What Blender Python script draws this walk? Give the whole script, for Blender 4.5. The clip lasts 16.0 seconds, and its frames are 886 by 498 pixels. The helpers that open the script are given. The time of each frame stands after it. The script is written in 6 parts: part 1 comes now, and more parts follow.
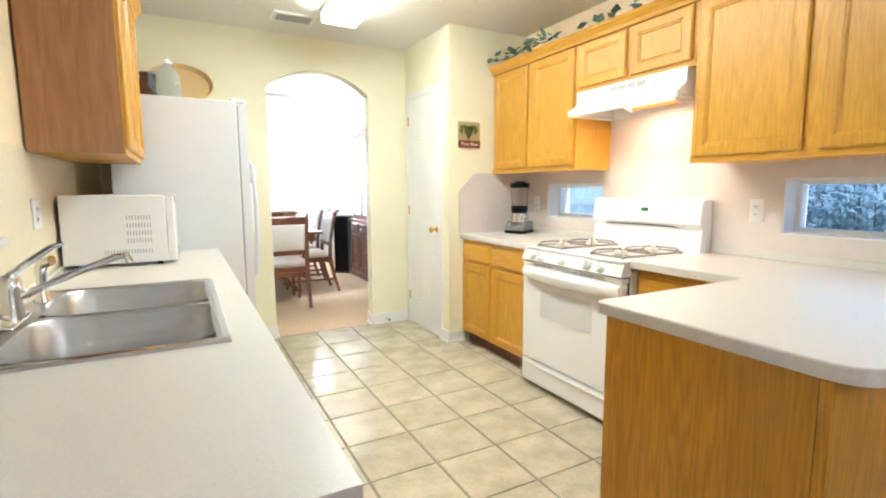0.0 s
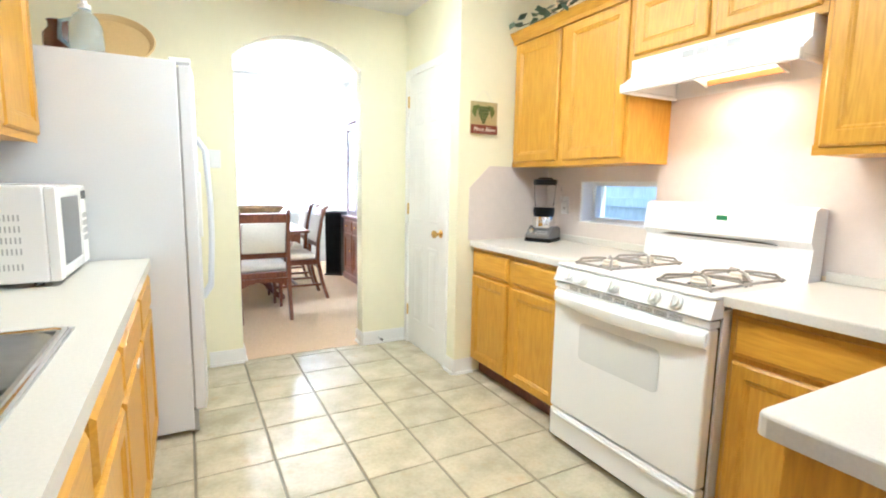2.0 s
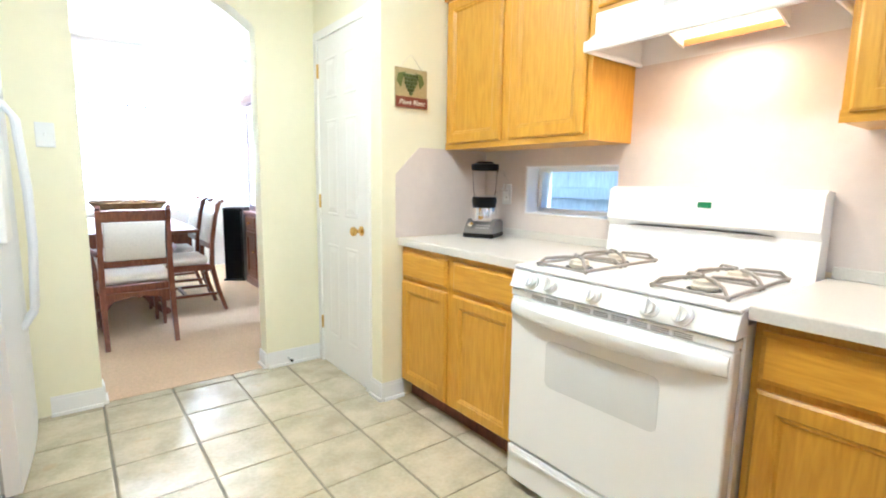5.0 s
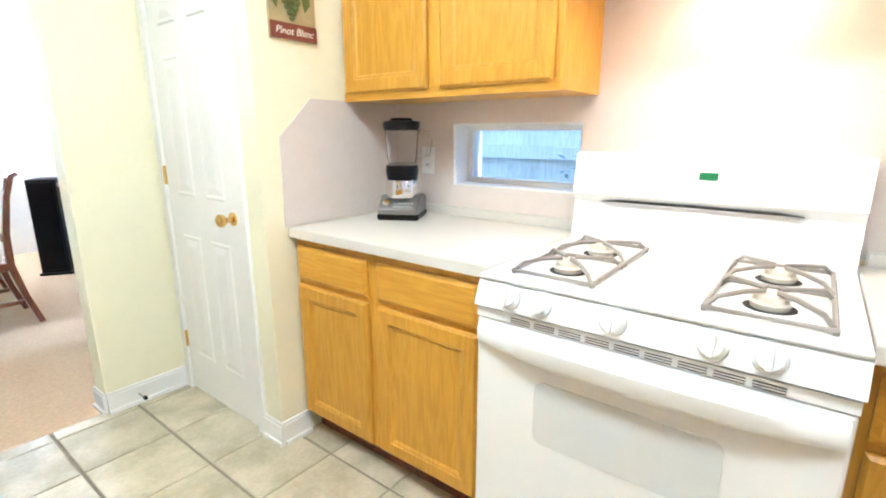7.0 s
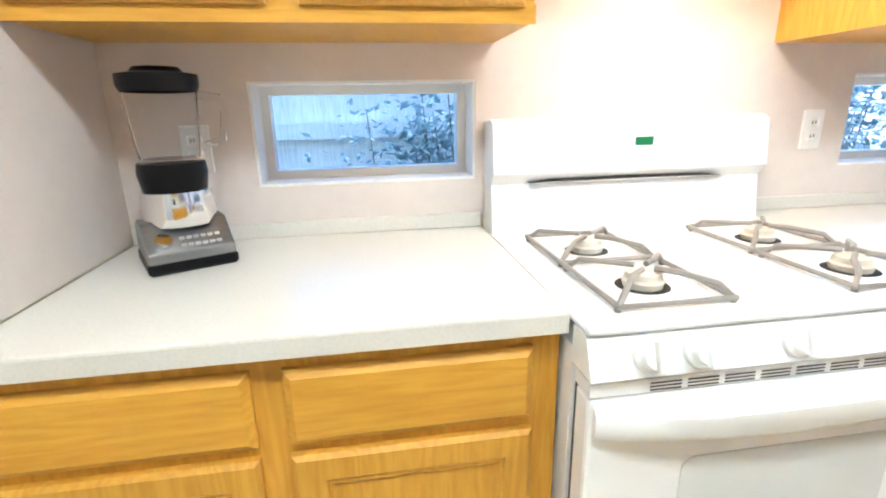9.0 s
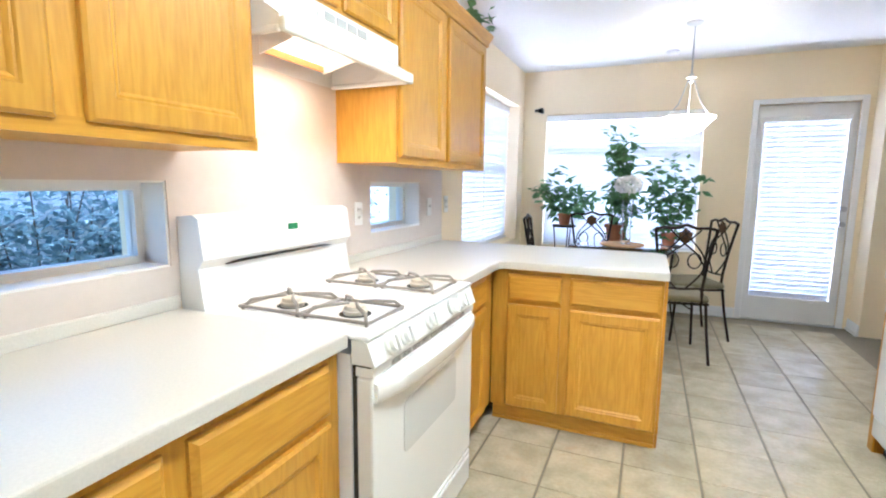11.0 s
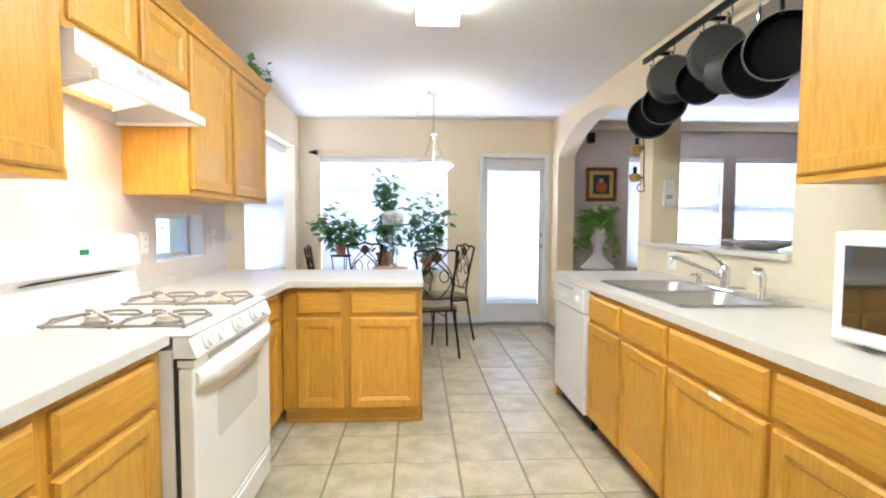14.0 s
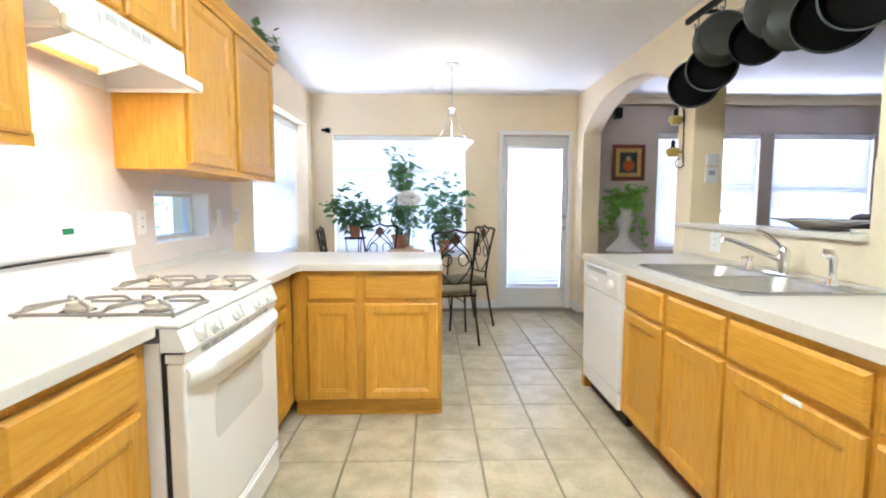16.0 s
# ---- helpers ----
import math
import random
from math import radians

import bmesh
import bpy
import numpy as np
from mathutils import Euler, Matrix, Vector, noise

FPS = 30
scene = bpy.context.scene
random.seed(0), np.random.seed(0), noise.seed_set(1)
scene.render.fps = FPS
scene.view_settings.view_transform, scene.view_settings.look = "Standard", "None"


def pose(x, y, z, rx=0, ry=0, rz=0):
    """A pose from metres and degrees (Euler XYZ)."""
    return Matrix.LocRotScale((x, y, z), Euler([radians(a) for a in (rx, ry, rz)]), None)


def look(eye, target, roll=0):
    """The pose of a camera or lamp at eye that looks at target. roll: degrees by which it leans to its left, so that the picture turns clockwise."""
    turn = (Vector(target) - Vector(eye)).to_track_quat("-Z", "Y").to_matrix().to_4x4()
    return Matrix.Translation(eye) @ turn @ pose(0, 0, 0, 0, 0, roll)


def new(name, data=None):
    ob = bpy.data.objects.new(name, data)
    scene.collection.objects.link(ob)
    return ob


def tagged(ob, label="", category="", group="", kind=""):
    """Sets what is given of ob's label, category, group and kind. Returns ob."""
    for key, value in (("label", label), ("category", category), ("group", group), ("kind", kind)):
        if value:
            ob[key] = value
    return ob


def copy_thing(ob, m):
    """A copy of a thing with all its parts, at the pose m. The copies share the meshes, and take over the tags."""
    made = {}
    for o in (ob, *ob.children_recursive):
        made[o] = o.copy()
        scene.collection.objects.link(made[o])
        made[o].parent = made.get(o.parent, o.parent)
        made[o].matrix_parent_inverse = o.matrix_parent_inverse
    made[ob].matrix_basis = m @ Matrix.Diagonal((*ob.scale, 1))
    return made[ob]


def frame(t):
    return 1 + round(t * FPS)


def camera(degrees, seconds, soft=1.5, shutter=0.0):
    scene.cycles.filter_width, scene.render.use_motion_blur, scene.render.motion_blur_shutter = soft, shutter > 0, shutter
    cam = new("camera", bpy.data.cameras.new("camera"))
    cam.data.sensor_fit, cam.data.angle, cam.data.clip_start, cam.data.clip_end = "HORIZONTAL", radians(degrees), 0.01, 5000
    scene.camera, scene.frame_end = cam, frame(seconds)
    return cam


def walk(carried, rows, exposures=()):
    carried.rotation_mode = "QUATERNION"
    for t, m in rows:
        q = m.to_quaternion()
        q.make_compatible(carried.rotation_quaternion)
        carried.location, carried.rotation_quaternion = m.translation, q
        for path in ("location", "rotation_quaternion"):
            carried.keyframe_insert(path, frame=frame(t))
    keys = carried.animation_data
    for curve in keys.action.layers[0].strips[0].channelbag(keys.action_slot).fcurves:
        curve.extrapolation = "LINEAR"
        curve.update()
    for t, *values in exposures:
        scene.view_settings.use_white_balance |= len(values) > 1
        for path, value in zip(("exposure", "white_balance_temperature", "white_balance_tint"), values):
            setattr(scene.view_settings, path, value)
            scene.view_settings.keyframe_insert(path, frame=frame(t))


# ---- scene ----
cam = camera(85.1, 16.0, soft=2.0)
PATH = [
    (0, (1.071, 0.807, 1.252), (2.006, 2.558, 1.009), -0.2),
    (0.5, (1.168, 0.888, 1.285), (2.064, 2.656, 1.017), 0.0),
    (1, (1.204, 1.065, 1.317), (2.12, 2.82, 1.028), 0.2),
    (1.5, (1.277, 1.239, 1.282), (2.204, 2.992, 1.019), 0.7),
    (2, (1.400, 1.485, 1.258), (2.331, 3.238, 0.994), 1.0),
    (2.5, (1.540, 1.630, 1.215), (2.456, 3.394, 0.979), 1.1),
    (3, (1.607, 1.714, 1.213), (2.569, 3.453, 0.981), 0.6),
    (3.5, (1.608, 1.831, 1.181), (2.664, 3.515, 0.96), 0.6),
    (4, (1.617, 1.881, 1.163), (2.732, 3.526, 0.943), 0.7),
    (6.3, (1.800, 2.280, 1.275), (3.170, 3.682, 0.868), 0.2),
    (6.5, (1.852, 2.348, 1.268), (3.252, 3.712, 0.845), 0.0),
    (7, (1.938, 2.580, 1.255), (3.478, 3.768, 0.789), 0.0),
    (7.5, (1.981, 2.905, 1.253), (3.727, 3.739, 0.75), 0.1),
    (8, (2.156, 3.207, 1.192), (4.044, 3.67, 0.72), -0.3),
    (8.2, (2.256, 3.309, 1.175), (4.173, 3.621, 0.699), -0.8),
    (10.3, (2.383, 3.998, 1.32), (3.7, 2.556, 0.889), 1.7),
    (10.5, (2.393, 4.114, 1.292), (3.515, 2.496, 0.94), 1.3),
    (11, (2.314, 4.292, 1.297), (3.089, 2.468, 1.027), 0.6),
    (11.5, (2.245, 4.42, 1.295), (2.717, 2.489, 1.078), 0.5),
    (12, (2.192, 4.479, 1.296), (2.421, 2.501, 1.108), 0.1),
    (12.5, (2.216, 4.563, 1.282), (2.238, 2.569, 1.121), -0.6),
    (12.8, (2.226, 4.621, 1.275), (2.18, 2.627, 1.131), -0.5),
    (13, (2.24, 4.667, 1.27), (2.16, 2.673, 1.137), -0.3),
    (13.5, (2.244, 4.78, 1.261), (2.132, 2.787, 1.144), -0.1),
    (14, (2.244, 4.81, 1.253), (2.135, 2.816, 1.144), 0.2),
    (14.5, (2.237, 4.801, 1.218), (2.143, 2.806, 1.12), -0.0),
    (15, (2.244, 4.721, 1.211), (2.164, 2.726, 1.098), 0.1),
    (15.5, (2.24, 4.658, 1.207), (2.182, 2.663, 1.072), 0.1),
    (16, (2.268, 4.573, 1.223), (2.22, 2.582, 1.046), 0.1),
]
EXPOSURES = [(0.0, 2.08, 5250, 8), (1.0, 2.10, 5250, 8), (2.5, 2.18, 4950, 8), (4.0, 2.04, 4980, 8), (7.0, 2.25, 4880, 8), (8.0, 2.25, 4900, 8), (10.5, 2.10, 4820, 8), (12.5, 2.12, 5020, 8), (14.0, 2.12, 5060, 8), (15.0, 2.12, 5060, 8), (16.0, 2.12, 5040, 8)]
walk(cam, [(t, look(eye, target, roll)) for t, eye, target, roll in PATH], EXPOSURES)

# ---- world and lights ----
world = bpy.data.worlds.new("daylight")
scene.world = world
world.use_nodes = True
wn = world.node_tree.nodes
sky = wn.new("ShaderNodeTexSky")
sky.sky_type = "NISHITA"
sky.sun_disc = False
sky.sun_elevation = radians(55)
sky.dust_density, sky.ozone_density = 0.2, 4.0
sky.sun_rotation = radians(200)
world.node_tree.links.new(sky.outputs[0], wn["Background"].inputs[0])
wn["Background"].inputs[1].default_value = 0.15


def lamp(name, kind, m, energy, color, **values):
    data = bpy.data.lights.new(name, kind)
    data.energy, data.color = energy, color
    for key, value in values.items():
        if key == "size":
            data.size = value
        elif key == "size_y":
            data.shape, data.size_y = "RECTANGLE", value
        elif key == "angle":
            data.angle = value
    ob = new(name, data)
    ob.matrix_world = m
    return ob


lamp("sun", "SUN", look((0, 0, 9), (-1.5, 4.0, 0)), 3.0, (0.90, 0.95, 1.0), angle=radians(10))
SKYBLUE = (0.94, 0.85, 0.94)
# daylight standing in the window openings, outside the blinds
lamp("back_window_daylight", "AREA", pose(2.64, -1.42, 1.33, 90, 0, 0), 33, SKYBLUE, size=1.55, size_y=1.45)
lamp("back_door_daylight", "AREA", pose(1.03, -1.42, 1.15, 90, 0, 0), 15, SKYBLUE, size=0.62, size_y=1.75)
lamp("side_window_daylight", "AREA", pose(4.10, -0.10, 1.40, 90, 0, 90), 28, SKYBLUE, size=1.5, size_y=1.4)
lamp("living_window_daylight", "AREA", pose(-1.9, -1.42, 1.40, 90, 0, 0), 78, SKYBLUE, size=2.8, size_y=1.4)
lamp("dining_window_daylight", "AREA", pose(1.95, 9.42, 1.55, 90, 0, 180), 440, (1.0, 0.93, 0.85), size=2.5, size_y=1.55)
lamp("hood_light", "AREA", pose(3.43, 2.795, 1.728, 0, 0, 0), 1.15, (1.0, 0.64, 0.36), size=0.16, size_y=0.10)

# ---- materials ----


def material(name, color, rough=0.5, metal=0.0, noise_scale=0.0, amount=0.1, bump=0.0, color2=None, stretch=None, **extra):
    """A surface with two scales of variation in colour, and a fine relief."""
    mat = bpy.data.materials.new(name)
    mat.use_nodes = True
    nodes, links = mat.node_tree.nodes, mat.node_tree.links
    b = nodes["Principled BSDF"]
    b.inputs["Base Color"].default_value = (*color, 1)
    b.inputs["Roughness"].default_value = rough
    b.inputs["Metallic"].default_value = metal
    for key, value in extra.items():
        b.inputs[{"trans": "Transmission Weight", "ior": "IOR", "coat": "Coat Weight", "alpha": "Alpha", "spec": "Specular IOR Level", "sub": "Sheen Weight"}[key]].default_value = value
    if noise_scale:
        co = nodes.new("ShaderNodeTexCoord")
        mp = nodes.new("ShaderNodeMapping")
        mp.inputs["Scale"].default_value = stretch or (1, 1, 1)
        links.new(co.outputs["Object"], mp.inputs["Vector"])
        n1, n2 = nodes.new("ShaderNodeTexNoise"), nodes.new("ShaderNodeTexNoise")
        n1.inputs["Scale"].default_value, n2.inputs["Scale"].default_value = noise_scale, noise_scale * 7
        n1.inputs["Detail"].default_value = n2.inputs["Detail"].default_value = 4
        links.new(mp.outputs[0], n1.inputs["Vector"]), links.new(mp.outputs[0], n2.inputs["Vector"])
        add = nodes.new("ShaderNodeMath")
        add.operation = "MULTIPLY_ADD"
        add.inputs[1].default_value = 0.5
        links.new(n2.outputs[0], add.inputs[0]), links.new(n1.outputs[0], add.inputs[2])
        ramp = nodes.new("ShaderNodeMapRange")
        ramp.inputs["From Min"].default_value, ramp.inputs["From Max"].default_value = 0.45, 1.05
        links.new(add.outputs[0], ramp.inputs["Value"])
        mix = nodes.new("ShaderNodeMix")
        mix.data_type = "RGBA"
        dark = color2 or tuple(c * (1 - amount) for c in color)
        mix.inputs[6].default_value, mix.inputs[7].default_value = (*dark, 1), (*color, 1)
        links.new(ramp.outputs[0], mix.inputs[0]), links.new(mix.outputs[2], b.inputs["Base Color"])
        if bump:
            bp = nodes.new("ShaderNodeBump")
            bp.inputs["Strength"].default_value, bp.inputs["Distance"].default_value = bump, 0.003
            links.new(n2.outputs[0], bp.inputs["Height"]), links.new(bp.outputs[0], b.inputs["Normal"])
    return mat


def wood(name, light, dark, stretch, rough=0.38, ring=9.0):
    """Sawn wood: long grain streaks, cathedral bands and pores, differing from piece to piece."""
    mat = bpy.data.materials.new(name)
    mat.use_nodes = True
    nodes, links = mat.node_tree.nodes, mat.node_tree.links
    b = nodes["Principled BSDF"]
    b.inputs["Roughness"].default_value = rough
    co, info, mp = nodes.new("ShaderNodeTexCoord"), nodes.new("ShaderNodeObjectInfo"), nodes.new("ShaderNodeMapping")
    mp.inputs["Scale"].default_value = stretch
    shift = nodes.new("ShaderNodeVectorMath")
    shift.operation = "MULTIPLY_ADD"
    shift.inputs[1].default_value = (17, 11, 7)
    links.new(info.outputs["Random"], shift.inputs[0]), links.new(co.outputs["Object"], shift.inputs[2])
    links.new(shift.outputs[0], mp.inputs["Vector"])
    big, fine, pores = nodes.new("ShaderNodeTexNoise"), nodes.new("ShaderNodeTexNoise"), nodes.new("ShaderNodeTexNoise")
    for n, s, d in ((big, 1.6, 2), (fine, 14, 5), (pores, 55, 2)):
        n.inputs["Scale"].default_value, n.inputs["Detail"].default_value = s, d
        links.new(mp.outputs[0], n.inputs["Vector"])
    rings = nodes.new("ShaderNodeMath")
    rings.operation = "MULTIPLY"
    rings.inputs[1].default_value = ring
    links.new(big.outputs[0], rings.inputs[0])
    frac = nodes.new("ShaderNodeMath")
    frac.operation = "PINGPONG"
    frac.inputs[1].default_value = 0.5
    links.new(rings.outputs[0], frac.inputs[0])
    mixv = nodes.new("ShaderNodeMath")
    mixv.operation = "MULTIPLY_ADD"
    mixv.inputs[1].default_value = 0.75
    links.new(frac.outputs[0], mixv.inputs[0]), links.new(fine.outputs[0], mixv.inputs[2])
    ramp = nodes.new("ShaderNodeMapRange")
    ramp.inputs["From Min"].default_value, ramp.inputs["From Max"].default_value = 0.35, 0.95
    links.new(mixv.outputs[0], ramp.inputs["Value"])
    mix = nodes.new("ShaderNodeMix")
    mix.data_type = "RGBA"
    mix.inputs[6].default_value, mix.inputs[7].default_value = (*dark, 1), (*light, 1)
    links.new(ramp.outputs[0], mix.inputs[0])
    hue = nodes.new("ShaderNodeHueSaturation")
    vary = nodes.new("ShaderNodeMapRange")
    vary.inputs["To Min"].default_value, vary.inputs["To Max"].default_value = 0.90, 1.08
    links.new(info.outputs["Random"], vary.inputs["Value"]), links.new(vary.outputs[0], hue.inputs["Value"])
    links.new(mix.outputs[2], hue.inputs["Color"]), links.new(hue.outputs[0], b.inputs["Base Color"])
    bp = nodes.new("ShaderNodeBump")
    bp.inputs["Strength"].default_value, bp.inputs["Distance"].default_value = 0.12, 0.002
    links.new(pores.outputs[0], bp.inputs["Height"]), links.new(bp.outputs[0], b.inputs["Normal"])
    return mat


def glow(name, color, strength):
    mat = bpy.data.materials.new(name)
    mat.use_nodes = True
    b = mat.node_tree.nodes["Principled BSDF"]
    b.inputs["Base Color"].default_value = (*color, 1)
    b.inputs["Emission Color"].default_value = (*color, 1)
    b.inputs["Emission Strength"].default_value = strength
    return mat


def translucent(name, color, share):
    mat = bpy.data.materials.new(name)
    mat.use_nodes = True
    nodes, links = mat.node_tree.nodes, mat.node_tree.links
    tr, mx = nodes.new("ShaderNodeBsdfTranslucent"), nodes.new("ShaderNodeMixShader")
    nodes["Principled BSDF"].inputs["Base Color"].default_value = (*color, 1)
    nodes["Principled BSDF"].inputs["Roughness"].default_value = 0.5
    tr.inputs[0].default_value = (*color, 1)
    mx.inputs[0].default_value = share
    links.new(nodes["Principled BSDF"].outputs[0], mx.inputs[1]), links.new(tr.outputs[0], mx.inputs[2])
    links.new(mx.outputs[0], nodes["Material Output"].inputs[0])
    return mat


OAK_L, OAK_D = (0.630, 0.338, 0.028), (0.520, 0.256, 0.016)
OAK_V = wood("oak upright grain", OAK_L, OAK_D, (9, 9, 0.9))
OAK_X = wood("oak level grain", OAK_L, OAK_D, (0.9, 9, 9))
OAK_RED = wood("oak side panel", (0.60, 0.285, 0.012), (0.42, 0.178, 0.006), (8, 8, 0.5), ring=14)
OAK_PINK = wood("pinkish oak veneer", (0.47, 0.235, 0.10), (0.36, 0.165, 0.065), (6, 6, 0.5), ring=7)
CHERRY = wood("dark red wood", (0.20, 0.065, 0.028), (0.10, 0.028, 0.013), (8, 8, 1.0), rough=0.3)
LAMINATE = material("speckled laminate", (0.70, 0.665, 0.60), 0.30, noise_scale=160, amount=0.12, bump=0.01)
PAINT = material("pale yellow wall paint", (0.86, 0.825, 0.61), 0.62, noise_scale=3, amount=0.05, bump=0.12)
PAINT_NOOK = material("warm cream wall paint", (0.87, 0.74, 0.50), 0.62, noise_scale=3, amount=0.05, bump=0.12)
PAINT_GREY = material("grey beige wall paint", (0.58, 0.50, 0.43), 0.65, noise_scale=3, amount=0.05, bump=0.12)
PAINT_DINING = material("white dining wall paint", (0.86, 0.84, 0.80), 0.65, noise_scale=3, amount=0.04, bump=0.12)
SPLASH = material("pinkish beige backsplash", (0.70, 0.625, 0.570), 0.42, noise_scale=25, amount=0.06, bump=0.03)
SPLASH_SINK = material("cream beige backsplash", (0.76, 0.68, 0.50), 0.42, noise_scale=25, amount=0.06, bump=0.03)
CEILING = material("matt ceiling paint", (0.80, 0.78, 0.72), 0.8, noise_scale=45, amount=0.05, bump=0.35)
WHITE = material("white gloss trim paint", (0.84, 0.83, 0.80), 0.30, noise_scale=5, amount=0.03)
ENAMEL = material("white appliance enamel", (0.86, 0.86, 0.85), 0.16, noise_scale=2, amount=0.02)
FRIDGE = material("textured white fridge enamel", (0.74, 0.76, 0.79), 0.34, noise_scale=140, amount=0.04, bump=0.10)
PLASTIC = material("white plastic", (0.82, 0.82, 0.80), 0.35, noise_scale=4, amount=0.03)
GREYPL = material("grey plastic", (0.42, 0.43, 0.44), 0.4, noise_scale=6, amount=0.08)
OVENGLASS = material("pale oven window", (0.70, 0.71, 0.70), 0.08, noise_scale=2, amount=0.05)
BLACK = material("black plastic", (0.008, 0.008, 0.009), 0.35, noise_scale=20, amount=0.3, spec=0.15)
# near-black for painted shade in gaps and recesses; also colours the gasket and slots
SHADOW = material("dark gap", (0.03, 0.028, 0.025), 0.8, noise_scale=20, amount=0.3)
STEEL = material("brushed stainless steel", (0.60, 0.60, 0.59), 0.38, 1.0, noise_scale=6, amount=0.15, stretch=(1, 12, 12))
CHROME = material("polished chrome", (0.80, 0.80, 0.80), 0.10, 1.0, noise_scale=8, amount=0.06)
BRASS = material("polished brass", (0.78, 0.52, 0.16), 0.18, 1.0, noise_scale=12, amount=0.15)
# the orange is the hood lamp's warm reflection, put into the metal's colour
LAMP_TINT = material("metal with painted lamp tint", (0.80, 0.36, 0.12), 0.30, 0.6, noise_scale=12, amount=0.2)
GRATE = material("grey enamelled grate", (0.33, 0.30, 0.265), 0.42, noise_scale=40, amount=0.3, bump=0.1)
BURNER = material("cream burner cap", (0.72, 0.66, 0.55), 0.5, noise_scale=20, amount=0.15)
IRON = material("dark bronze wrought iron", (0.030, 0.022, 0.017), 0.45, 0.6, noise_scale=30, amount=0.4, bump=0.15)
NONSTICK = material("dark nonstick pan", (0.004, 0.004, 0.0035), 0.5, 0.0, noise_scale=20, amount=0.3, spec=0.06)
ANODISED = material("grey anodised pan", (0.028, 0.029, 0.024), 0.40, 0.3, noise_scale=12, amount=0.3)
CARPET = material("beige carpet", (0.69, 0.50, 0.31), 0.95, noise_scale=60, amount=0.22, bump=0.6)
FABRIC = material("cream upholstery", (0.76, 0.70, 0.60), 0.85, noise_scale=70, amount=0.12, bump=0.3)
OLIVE = material("olive seat cloth", (0.22, 0.19, 0.11), 0.85, noise_scale=70, amount=0.2, bump=0.3)
LEATHER = material("dark brown leather", (0.035, 0.025, 0.02), 0.4, noise_scale=30, amount=0.3, bump=0.2)
GLASS = material("clear glass", (0.95, 0.97, 0.97), 0.02, trans=1.0, ior=1.45)
PANE = material("window glass", (0.97, 0.99, 1.0), 0.0, trans=1.0, ior=1.05)
ACRYLIC = material("clear jar plastic", (0.96, 0.97, 0.98), 0.02, trans=1.0, ior=1.12)
JUG = material("blue water bottle plastic", (0.70, 0.82, 0.90), 0.12, trans=0.75, ior=1.2)
SLAT = translucent("white blind slat", (0.86, 0.88, 0.92), 0.09)
DIFFUSER = glow("lit prismatic diffuser", (1.0, 0.92, 0.71), 6.8)
BOWL = glow("lit frosted glass bowl", (1.0, 0.84, 0.66), 4.6)
DISPLAY = glow("green clock display", (0.012, 0.13, 0.04), 0.12)
SHADE = glow("lit lamp shade", (0.95, 0.66, 0.36), 0.6)
LEAF = translucent("green leaf", (0.14, 0.26, 0.10), 0.4)
POTHOS = translucent("bright green leaf", (0.22, 0.44, 0.08), 0.25)
IVY = material("grey green silk leaf", (0.19, 0.28, 0.20), 0.6, noise_scale=9, amount=0.5, color2=(0.09, 0.15, 0.10))
HEDGE = translucent("hedge leaf", (0.17, 0.24, 0.26), 0.4)
BARK = material("brown stem", (0.10, 0.065, 0.035), 0.8, noise_scale=20, amount=0.4, bump=0.4)
FENCE = wood("weathered fence board", (0.70, 0.71, 0.72), (0.54, 0.55, 0.56), (9, 9, 0.8), rough=0.8)
TERRACOTTA = material("terracotta pot", (0.42, 0.17, 0.08), 0.75, noise_scale=15, amount=0.2, bump=0.2)
STONE = material("white plaster pedestal", (0.74, 0.72, 0.68), 0.7, noise_scale=12, amount=0.12, bump=0.2)
PETAL = material("white petal", (0.86, 0.83, 0.76), 0.6, noise_scale=30, amount=0.08)
GRASS = material("lawn", (0.07, 0.11, 0.035), 0.9, noise_scale=4, amount=0.5, bump=0.5)
WICKER = wood("woven tan wicker", (0.52, 0.33, 0.15), (0.34, 0.19, 0.08), (30, 30, 30), rough=0.7)
STRAW = wood("pale straw weave", (0.66, 0.48, 0.22), (0.54, 0.37, 0.15), (30, 30, 30), rough=0.7)
GILT = material("gilt frame", (0.66, 0.44, 0.12), 0.35, 0.0, noise_scale=25, amount=0.35, bump=0.2)


